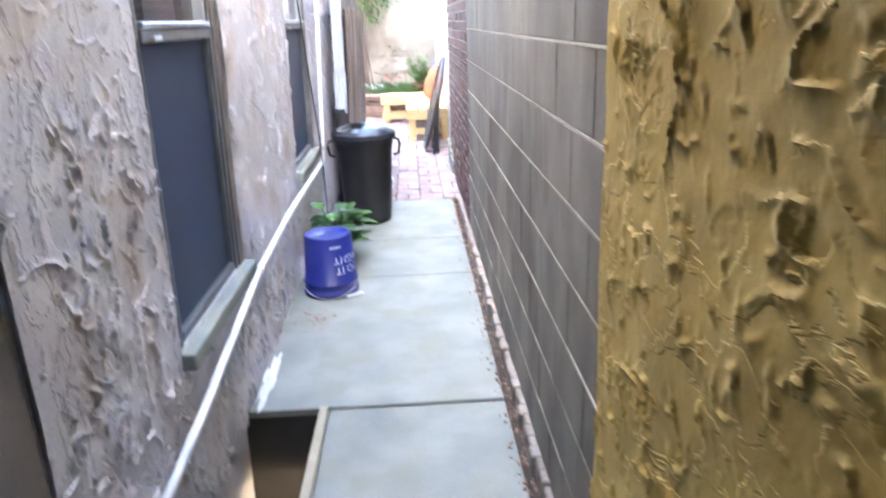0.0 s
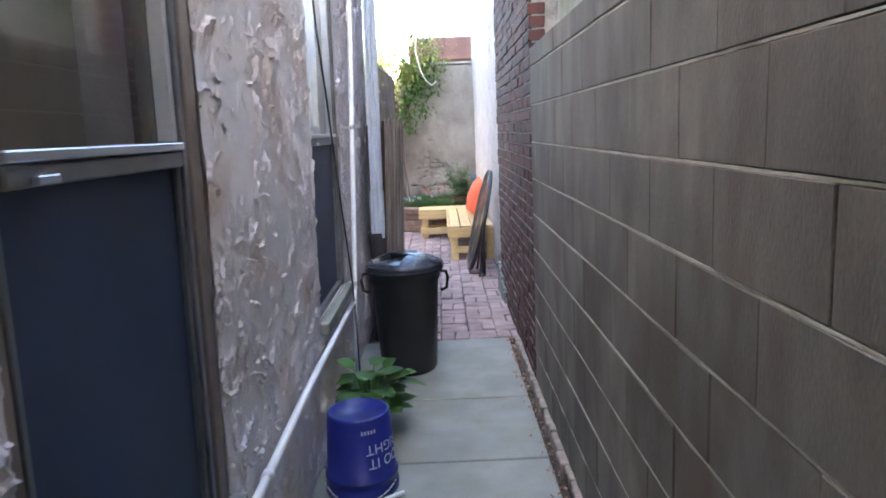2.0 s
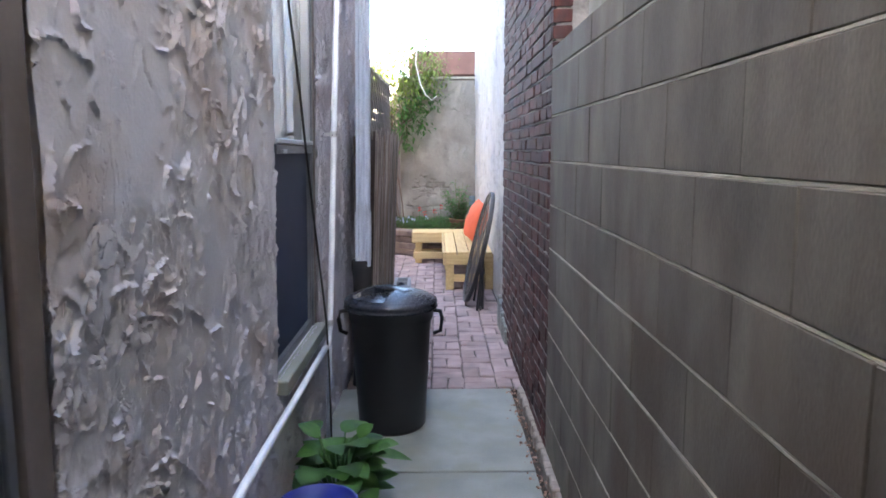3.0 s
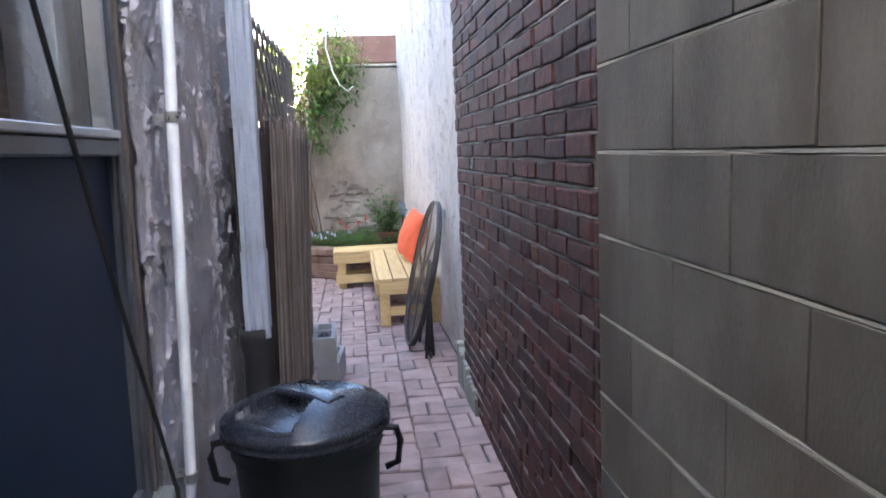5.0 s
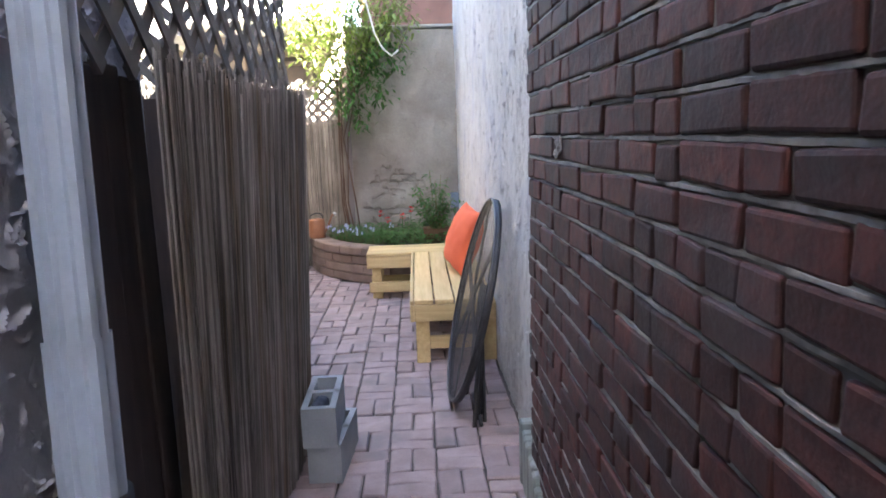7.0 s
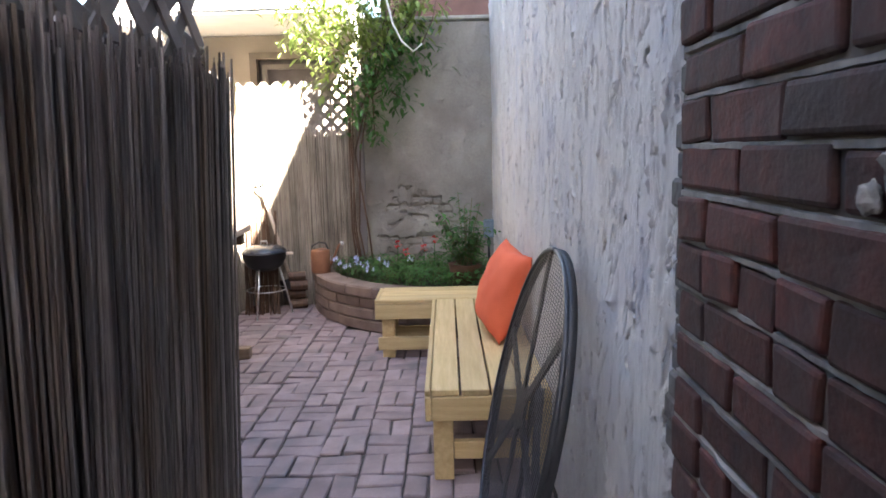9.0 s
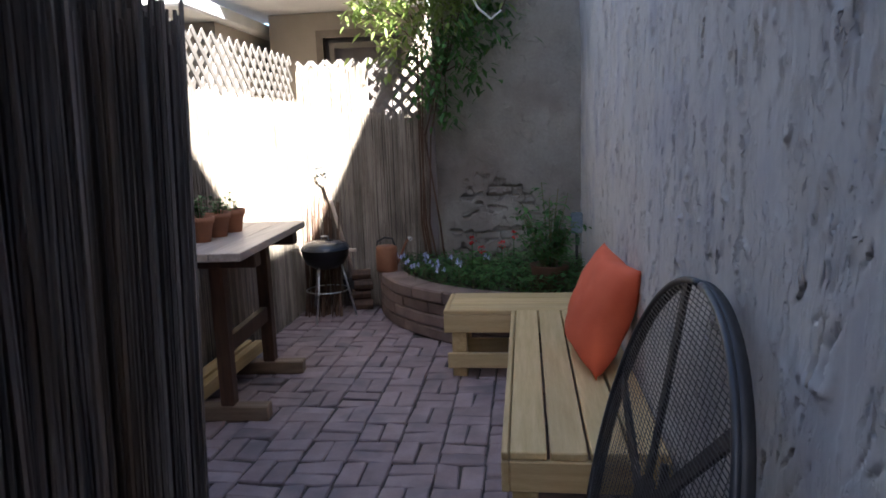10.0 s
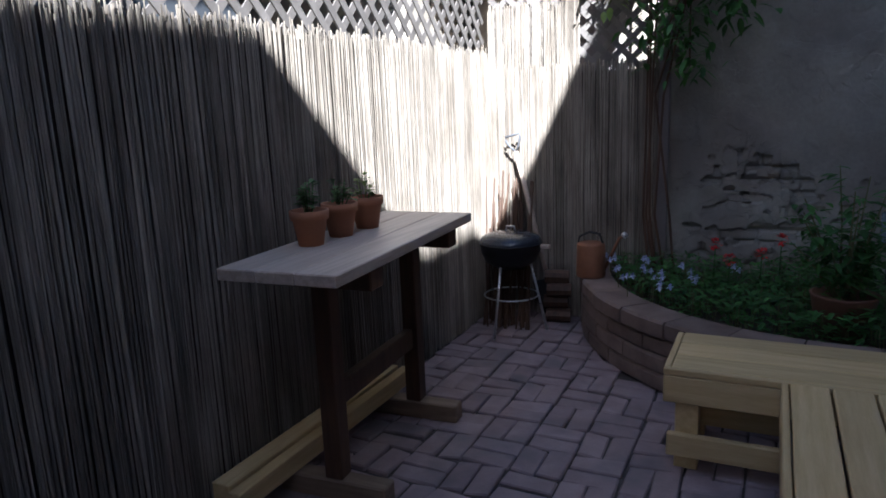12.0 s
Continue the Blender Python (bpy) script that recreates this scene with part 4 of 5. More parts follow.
def hosta():
    rg = random.Random(12)
    t = tagged(thing("hosta", "broad-leaved green hosta growing beside the wall", "plant", (-0.42, 4.36, 0)), "", "", "")
    block("root_clump", -0.08, 0.08, -0.08, 0.08, 0.0, 0.02, SOIL, t, "soil at the roots", 0.008)
    for k in range(58):
        a = rg.uniform(0, 6.283)
        h = rg.uniform(0.10, 0.36)
        r = rg.uniform(0.03, 0.13) + 0.07 * (1 - h / 0.36)
        stem_top = Vector((r * math.cos(a), r * math.sin(a), h))
        out = rg.uniform(0.09, 0.15)
        tip = stem_top + Vector((out * math.cos(a + rg.uniform(-0.6, 0.6)), out * math.sin(a), rg.uniform(-0.01, 0.07)))
        if tip.x < -0.165:
            tip.x = -0.165
            stem_top.x = max(stem_top.x, -0.14)
        bm = bmesh.new()
        tube(bm, [(0.02 * math.cos(a), 0.02 * math.sin(a), 0.015), (stem_top.x * 0.5, stem_top.y * 0.5, h * 0.65), stem_top], 0.003, 5)
        leaf(bm, stem_top, tip, rg.uniform(0.052, 0.078), rg.uniform(0.01, 0.04), 0.18, 7)
        part("leaf", bm, LEAF, t, smooth=True)


def dark_planter():
    t = tagged(thing("plant_pot", "small dark grey pot tucked behind the trash can", "pot", (-0.20, 5.62, 0)), "", "", "")
    bm = bmesh.new()
    lathe(bm, [(0.0, 0.0), (0.10, 0.0), (0.115, 0.22), (0.122, 0.222), (0.122, 0.25), (0.108, 0.25), (0.10, 0.2), (0.0, 0.2)], 28)
    part("body", bm, mat("dark_pot", (0.06, 0.06, 0.065), (0.10, 0.10, 0.105), 6.0, 0.6), t, smooth=True)
    bm = bmesh.new()
    box(bm, 0.03, 0.085, -0.03, 0.03, 0.2, 0.285, pose(0, 0, 0, 8, 6, 20))
    part("paper_scrap", bm, WHITEPRINT, t, "white paper scrap")


def cable():
    t = tagged(thing("cable", "black cable hanging loosely down the stucco wall", "cable"), "", "", "")
    bm = bmesh.new()
    tube(bm, [(-0.57, 4.30, 2.45), (-0.565, 4.40, 2.0), (-0.56, 4.52, 1.70), (-0.56, 4.59, 1.53), (-0.56, 4.66, 1.37), (-0.56, 4.78, 1.10), (-0.56, 4.90, 0.86), (-0.56, 4.99, 0.66), (-0.56, 5.04, 0.4), (-0.56, 5.05, 0.0)], 0.005, 8)
    part("wire", bm, CABLE, t, smooth=True)


def litter():
    rg = random.Random(4)
    t = tagged(thing("leaf_litter", "dry brown leaf crumbs on the concrete", "litter"), "", "", "", "stuff")
    bm = bmesh.new()
    for k in range(60):
        x, y = rg.gauss(-0.47, 0.05), rg.gauss(3.42, 0.07)
        a, l = rg.uniform(0, 6.28), rg.uniform(0.008, 0.022)
        leaf(bm, (x, y, 0.003), (x + l * math.cos(a), y + l * math.sin(a), 0.004 + rg.uniform(0, 0.008)), l * 0.25, 0, 0.4, 2)
    part("crumbs", bm, mat("dry_leaf", (0.16, 0.075, 0.045), (0.26, 0.13, 0.08), 30.0, 0.9, vary=0.3), t)


conduit()
downspout()
trash_can()
bucket()
hosta()
dark_planter()
cable()
litter()

# ---- things in the yard ----
def cinder_blocks():
    for k, (x, y, z, turn) in enumerate(((-0.306, 7.69, 0.0, -5), (-0.335, 7.66, 0.172, 1))):
        t = tagged(thing("cinder_block", "grey hollow cinder block stacked beside the reed fence", "block", (x, y, z)), "", "", "cinder blocks")
        bm = bmesh.new()
        hx, hy, h = 0.07, 0.195, 0.17
        for x0, x1, y0, y1 in ((-hx, hx, -hy, -hy + 0.03), (-hx, hx, hy - 0.03, hy), (-hx, hx, -0.015, 0.015), (-hx, -hx + 0.026, -hy + 0.03, hy - 0.03), (hx - 0.026, hx, -hy + 0.03, hy - 0.03)):
            box(bm, x0, x1, y0, y1, 0.001, h)
        bmesh.ops.remove_doubles(bm, verts=bm.verts[:], dist=0.0005)
        part("body", bm, CINDER, t)
        t.rotation_euler.z = radians(turn)
    t = tagged(thing("rag", "crumpled dark cloth stuffed into the block", "cloth", (-0.333, 7.57, 0.30)), "", "", "")
    bm = bmesh.new()
    bmesh.ops.create_icosphere(bm, subdivisions=3, radius=0.05)
    for v in bm.verts:
        v.co *= 1 + 0.5 * noise.noise(v.co * 28)
        v.co.x *= 0.72
        v.co.y *= 1.4
    part("cloth", bm, mat("dark_cloth", (0.03, 0.034, 0.05), (0.06, 0.065, 0.09), 20.0, 0.9), t, smooth=True)


def board(name, x0, x1, y0, y1, z0, z1, material, parent, label="", bevel=0.004):
    return block(name, x0, x1, y0, y1, z0, z1, material, parent, label, bevel)


def bench():
    t = tagged(thing("corner_bench", "new pine corner bench of planks with open slatted base", "bench"), "", "", "")
    top, th = 0.41, 0.028
    # long arm beside the wall
    for k in range(4):
        x0 = 0.058 + 0.127 * k
        board("seat_plank", x0, min(x0 + 0.117, 0.553), 8.935, 10.70, top - th, top, PINE, t)
    board("edge_strip", 0.030, 0.052, 8.935, 10.70, top - th, top - 0.001, PINE, t)
    board("fascia", 0.030, 0.055, 8.93, 10.70, top - 0.135, top - th - 0.002, PINE, t)
    board("fascia", 0.056, 0.555, 8.93, 8.956, top - 0.135, top - th - 0.002, PINE_X, t)
    for x, y in ((0.062, 8.96), (0.48, 8.96), (0.062, 10.2), (0.48, 10.2)):
        board("leg", x, x + 0.085, y, y + 0.085, 0.0, top - th - 0.002, PINE, t)
    board("lower_rail", 0.148, 0.478, 8.975, 9.01, 0.085, 0.165, PINE_X, t)
    board("lower_rail", 0.075, 0.11, 9.047, 10.198, 0.085, 0.165, PINE, t)
    # short arm before the planter
    for k in range(3):
        y0 = 10.728 + 0.136 * k
        board("seat_plank", -0.335, 0.553, y0, y0 + 0.132, top - th, top, PINE_X, t)
    board("edge_strip", -0.362, -0.338, 10.728, 11.133, top - th, top - 0.001, PINE, t)
    board("edge_strip", -0.362, 0.553, 10.702, 10.725, top - th, top - 0.001, PINE_X, t)
    board("fascia", -0.362, 0.553, 10.702, 10.727, top - 0.135, top - th - 0.002, PINE_X, t)
    board("fascia", -0.362, -0.337, 10.729, 11.133, top - 0.135, top - th - 0.002, PINE, t)
    for x, y in ((-0.32, 10.735), (-0.32, 11.03), (0.1, 11.03), (0.46, 11.03)):
        board("leg", x, x + 0.085, y, y + 0.085, 0.0, top - th - 0.002, PINE, t)
    board("lower_rail", -0.345, 0.06, 10.70, 10.732, 0.062, 0.15, PINE_X, t)
    board("lower_rail", -0.345, 0.06, 11.0, 11.028, 0.062, 0.15, PINE_X, t)
    board("lower_rail", -0.30, -0.26, 10.823, 10.998, 0.062, 0.15, PINE, t)


def pillow():
    t = tagged(thing("pillow", "orange square cushion leaning on the limewashed wall", "cushion"), "", "", "")
    bm = bmesh.new()
    n = 26
    s = 0.24
    grid = {}
    for side in (1, -1):
        for i in range(n + 1):
            for j in range(n + 1):
                u, v = 2 * i / n - 1, 2 * j / n - 1
                if side < 0 and (i in (0, n) or j in (0, n)):
                    grid[side, i, j] = grid[1, i, j]
                    continue
                pinch = 1 - 0.165 * (1 - abs(u * v)) * (abs(u) ** 6 + abs(v) ** 6) / 2 * 1.6
                puff = 0.105 * ((1 - u ** 2) * (1 - v ** 2)) ** 0.42
                crease = 0.008 * noise.noise((u * 3.2, v * 3.2, side * 3.0)) + 0.010 * max(0, 0.5 - abs(u - v)) * noise.noise((u * 6, v * 6, 1.0))
                grid[side, i, j] = bm.verts.new((u * s * pinch, v * s * pinch, side * (puff + crease * (1 - u ** 4) * (1 - v ** 4))))
        for i in range(n):
            for j in range(n):
                f = [grid[side, i, j], grid[side, i + 1, j], grid[side, i + 1, j + 1], grid[side, i, j + 1]]
                bm.faces.new(f if side > 0 else f[::-1])
    # stood on a corner edge, leaning back on the wall
    m = Matrix.Translation((0.432, 9.80, 0.61)) @ Matrix.Rotation(radians(12), 4, "Z") @ Matrix.Rotation(radians(20), 4, "Y") @ Matrix.Rotation(radians(90), 4, "Y") @ Matrix.Rotation(radians(5), 4, "Z")
    for v in bm.verts:
        v.co = m @ v.co
    low = min(v.co.z for v in bm.verts)
    for v in bm.verts:
        v.co.z -= low - 0.412
    part("cover", bm, ORANGE, t, smooth=True)


def folded_table():
    """A round mesh table folded flat and leaned on the wall."""
    t = tagged(thing("folding_table", "round black metal mesh table folded and leaning on the wall", "table"), "", "", "")
    R = 0.540
    m = Matrix.Translation((0.362, 8.385, 0.545)) @ Matrix.Rotation(radians(0.5), 4, "Z") @ Matrix.Rotation(radians(-76.1), 4, "Y")
    # local frame: z is the top's normal, facing the alley; x runs up
    made = []
    bm = bmesh.new()
    tube(bm, [(R * math.cos(a), R * math.sin(a), 0) for a in [2 * math.pi * k / 72 for k in range(73)]], 0.009, 8)
    made.append(part("rim", bm, RIMGREY, t, "rounded grey rim", True))
    bm = bmesh.new()
    lathe(bm, [(R - 0.002, -0.030), (R + 0.006, -0.030), (R + 0.006, -0.004), (R - 0.002, -0.004)], 72)
    made.append(part("skirt", bm, IRON, t, "dark blue-black skirt", True))
    bm = bmesh.new()
    w = 0.0026
    for step, across in ((0.0108, True), (0.034, False)):
        k = -int(R / step)
        while k * step < R - 0.008:
            c = k * step
            half = math.sqrt(max(0, (R - 0.006) ** 2 - c * c))
            if half > 0.02 and across:
                box(bm, c - w / 2, c + w / 2, -half, half, -0.0006, 0.0006)
            elif half > 0.02:
                box(bm, -half, half, c - w / 2, c + w / 2, -0.0018, -0.0008)
            k += 1
    made.append(tagged(part("mesh_top", bm, RIMGREY, t, "woven grey wire mesh"), "", "", "", "stuff"))
    for k in range(6):
        bm = bmesh.new()
        box(bm, 0.05, R - 0.006, -0.017, 0.017, -0.016, -0.006, Matrix.Rotation(radians(60 * k + 15), 4, "Z"))
        made.append(part("spoke", bm, IRON, t, "flat black spoke"))
    bm = bmesh.new()
    lathe(bm, [(0.0, -0.018), (0.08, -0.018), (0.08, -0.006), (0.0, -0.006)], 24)
    made.append(part("hub_plate", bm, IRON, t))
    for p, q in (((-0.535, -0.42, -0.10), (0.1, -0.02, -0.045)), ((-0.53, -0.20, -0.12), (0.1, -0.06, -0.05)), ((-0.53, -0.33, -0.13), (0.0, -0.10, -0.055)), ((-0.535, 0.02, -0.10), (0.1, 0.05, -0.05)), ((-0.51, -0.43, -0.13), (-0.51, -0.02, -0.13)), ((-0.535, -0.10, -0.15), (0.05, 0.0, -0.06)), ((-0.535, -0.27, -0.155), (0.0, -0.03, -0.06)), ((-0.535, -0.37, -0.16), (-0.05, -0.06, -0.065))):
        bm = bmesh.new()
        tube(bm, [p, q], 0.010, 8)
        made.append(part("folded_leg", bm, IRON, t, smooth=True))
    for o in made:
        o.data.transform(m)


def bar_table():
    t = tagged(thing("bar_table", "narrow plank-topped trestle table of stained timber", "table"), "", "", "")
    for x0, x1 in ((-1.69, -1.548), (-1.545, -1.402), (-1.399, -1.252)):
        board("top_plank", x0, x1, 9.81, 11.0, 0.872, 0.912, PLANK, t, "pale worn plank")
    for y in (10.08, 10.78):
        board("top_bearer", -1.68, -1.262, y - 0.04, y + 0.05, 0.80, 0.871, STAINED, t)
        board("leg", -1.505, -1.435, y - 0.03, y + 0.04, 0.081, 0.799, STAINED, t)
        board("foot", -1.70, -1.262, y - 0.035, y + 0.045, 0.0, 0.08, TIMBER, t, "bare timber foot", 0.006)
    board("stretcher", -1.49, -1.45, 10.132, 10.738, 0.34, 0.43, STAINED, t)
    swing = Matrix.Translation((-1.45, 11.0, 0)) @ Matrix.Rotation(radians(3.8), 4, "Z") @ Matrix.Translation((1.45, -11.0, 0))
    for ob in t.children:
        ob.data.transform(swing)
    lum = tagged(thing("lumber", "two spare yellow pine boards lying on the table feet", "board"), "", "", "spare boards")
    board("plank", -1.70, -1.622, 9.76, 10.92, 0.083, 0.168, PINE, lum)
    lum = tagged(thing("lumber", "spare yellow pine board lying on the table feet", "board"), "", "", "spare boards")
    board("plank", -1.612, -1.562, 9.74, 10.94, 0.083, 0.160, PINE, lum)


def potted_herbs():
    rg = random.Random(2)
    for k, (x, y) in enumerate(((-1.535, 10.20), (-1.53, 10.385), (-1.525, 10.57))):
        t = tagged(thing("flower_pot", "small terracotta pot with a green herb on the bar table", "pot", (x, y, 0.912)), "", "", "herb pots")
        bm = bmesh.new()
        lathe(bm, [(0.0, 0.0), (0.045, 0.0), (0.062, 0.095), (0.069, 0.096), (0.072, 0.128), (0.062, 0.128), (0.058, 0.1), (0.0, 0.1)], 28)
        part("pot", bm, TERRACOTTA, t, smooth=True)
        bm = bmesh.new()
        lathe(bm, [(0.0, 0.112), (0.058, 0.108)], 16)
        part("soil", bm, SOIL, t)
        for q in range(9 if k < 2 else 5):
            a, h, r = rg.uniform(0, 6.28), rg.uniform(0.04, 0.12), rg.uniform(0.01, 0.05)
            top = Vector((r * math.cos(a), r * math.sin(a), 0.115 + h))
            bm = bmesh.new()
            tube(bm, [(r * 0.4 * math.cos(a), r * 0.4 * math.sin(a), 0.108), top], 0.0018, 5)
            for c in range(7):
                b = rg.uniform(0, 6.28)
                o = top - Vector((0, 0, rg.uniform(0, h * 0.7)))
                leaf(bm, o, o + Vector((0.034 * math.cos(b), 0.034 * math.sin(b), rg.uniform(-0.004, 0.02))), 0.013, 0.006, 0.25, 3)
            part("herb_stem", bm, LEAF if k != 2 else LEAF_PALE, t, smooth=True)


def grill():
    t = tagged(thing("kettle_grill", "small black kettle grill on thin metal legs", "grill", (-1.45, 12.05, 0)), "", "", "")
    bm = bmesh.new()
    lathe(bm, [(0.0, 0.40), (0.09, 0.41), (0.15, 0.45), (0.18, 0.51), (0.185, 0.555), (0.19, 0.557), (0.19, 0.565), (0.178, 0.565), (0.14, 0.45), (0.0, 0.42)], 36)
    part("bowl", bm, BLACKPLASTIC, t, smooth=True)
    bm = bmesh.new()
    lathe(bm, [(0.19, 0.567), (0.188, 0.575), (0.17, 0.60), (0.12, 0.62), (0.05, 0.63), (0.0, 0.632)], 36)
    lid = part("lid", bm, LIDPLASTIC, t, "glossy black domed lid", True)
    bm = bmesh.new()
    tube(bm, [(-0.03, 0, 0.628), (-0.025, 0, 0.66), (0.025, 0, 0.66), (0.03, 0, 0.628)], 0.007, 8)
    part("lid_handle", bm, STEEL, lid, smooth=True)
    bm = bmesh.new()
    box(bm, 0.19, 0.25, -0.015, 0.015, 0.535, 0.56)
    soften(bm, 0.006, 2)
    part("side_handle", bm, PLANK, t, "pale wooden handle")
    for a in (20, 140, 260):
        c, s = math.cos(radians(a)), math.sin(radians(a))
        bm = bmesh.new()
        tube(bm, [(0.12 * c, 0.12 * s, 0.43), (0.215 * c, 0.215 * s, 0.005)], 0.008, 8)
        part("leg", bm, STEEL, t, smooth=True)
    bm = bmesh.new()
    tube(bm, [(0.165 * math.cos(a), 0.165 * math.sin(a), 0.235) for a in [2 * math.pi * k / 32 for k in range(33)]], 0.005, 6)
    part("leg_ring", bm, STEEL, t, smooth=True)


def shovel():
    t = tagged(thing("shovel", "garden shovel with a pale shaft and D-shaped grip", "shovel"), "", "", "")
    a, b = Vector((-1.52, 12.37, 1.085)), Vector((-1.31, 12.33, 0.30))
    bm = bmesh.new()
    tube(bm, [a, b], 0.016, 10)
    part("shaft", bm, PLANK, t, "pale wooden shaft", True)
    d = (a - b).normalized()
    s = Vector((0.95, 0.1, 0.25)).normalized()
    bm = bmesh.new()
    tube(bm, [a, a + d * 0.03 + s * 0.025, a + d * 0.08 + s * 0.048, a + d * 0.105 + s * 0.046, a + d * 0.105 - s * 0.046, a + d * 0.08 - s * 0.048, a + d * 0.03 - s * 0.025, a], 0.008, 8)
    part("grip", bm, mat("grip_grey", (0.07, 0.07, 0.075), (0.13, 0.13, 0.135), 9.0, 0.5), t, "grey D-shaped grip", True)
    bm = bmesh.new()
    rows = []
    for i in range(7):
        f = i / 6
        c = b - d * (0.02 + 0.28 * f)
        w = 0.10 * (1 - 0.75 * max(0, f - 0.55) ** 1.5 * 3.2)
        rows.append([bm.verts.new(c + s * w * k + Vector((0, -0.02 * (1 - k * k), 0))) for k in (-1, -0.5, 0, 0.5, 1)])
    for p, q in zip(rows, rows[1:]):
        for i in range(4):
            bm.faces.new((p[i], p[i + 1], q[i + 1], q[i]))
    blade = part("blade", bm, IRON, t, "dark steel blade", True)
    so = blade.modifiers.new("thickness", "SOLIDIFY")
    so.thickness = 0.004


def bundled_sticks():
    rg = random.Random(9)
    t = tagged(thing("garden_stakes", "thin dark stakes and tools leaning in the fence corner", "stakes"), "", "", "")
    for k in range(46):
        x = -1.69 + 0.006 * k + rg.uniform(-0.012, 0.012)
        foot = (x + rg.uniform(0.0, 0.09), 12.12 + rg.uniform(-0.06, 0.16), 0.0)
        head = (x - 0.02 + rg.uniform(-0.05, 0.05), 12.36 + rg.uniform(-0.01, 0.05), rg.uniform(0.50, 0.97) - 0.5 * max(0.0, x + 1.52))
        middle = [(p + q) / 2 + rg.uniform(-0.012, 0.012) for p, q in zip(foot, head)]
        bm = bmesh.new()
        tube(bm, [foot, middle, head], rg.uniform(0.005, 0.010), 6, 0.7)
        part("stake", bm, STAINED, t)


def planter():
    t = structure(thing("planter_wall", "curved raised bed of stacked brown concrete blocks", "planter"), "", "")
    cx, cy, R, wdt = 0.35, 12.62, 1.46, 0.17
    a0, a1 = radians(172), radians(278)
    rg = random.Random(6)
    for c in range(4):
        n, h = 9, 0.088
        z0 = c * 0.09
        off = 0.5 * (c % 2)
        out = 0.014 if c == 3 else 0.0
        for k in range(-1, n):
            b0 = max(a0, a0 + (a1 - a0) * (k + off) / n)
            b1 = min(a1, a0 + (a1 - a0) * (k + 1 + off) / n)
            if b1 - b0 < 0.03:
                continue
            g = 0.0022
            jit = rg.uniform(-0.006, 0.006)
            bm = bmesh.new()
            seg = 4
            rows = []
            for i in range(seg + 1):
                a = b0 + g + (b1 - b0 - 2 * g) * i / seg
                r1, r0 = R + out + jit, R - wdt
                rows.append([bm.verts.new((cx + r * math.cos(a), cy + r * math.sin(a), z)) for r, z in ((r1 - 0.012, z0), (r1, z0 + 0.012), (r1, z0 + h - 0.012), (r1 - 0.012, z0 + h), (r0, z0 + h), (r0, z0))])
            for p, q in zip(rows, rows[1:]):
                for i in range(6):
                    bm.faces.new((p[i], p[(i + 1) % 6], q[(i + 1) % 6], q[i]))
            bm.faces.new(rows[0])
            bm.faces.new(rows[-1][::-1])
            part("planter_stone", bm, PLANTER, t)
    bm = bmesh.new()
    ring = [(cx + (R - wdt + 0.01) * math.cos(a0 + (a1 - a0) * i / 24), cy + (R - wdt + 0.01) * math.sin(a0 + (a1 - a0) * i / 24)) for i in range(25)]
    top = [bm.verts.new((x, min(y, 12.58), 0.30)) for x, y in ring] + [bm.verts.new((0.56, 11.2, 0.30)), bm.verts.new((0.56, 12.58, 0.30))]
    bm.faces.new(top)
    structure(part("ground_soil", bm, SOIL), "dark planting soil in the raised bed", "soil")


def in_bed(rg):
    while True:
        x, y = rg.uniform(-0.95, 0.54), rg.uniform(11.25, 12.5)
        if (x - 0.35) ** 2 + (y - 12.62) ** 2 < 1.27 ** 2:
            return x, y


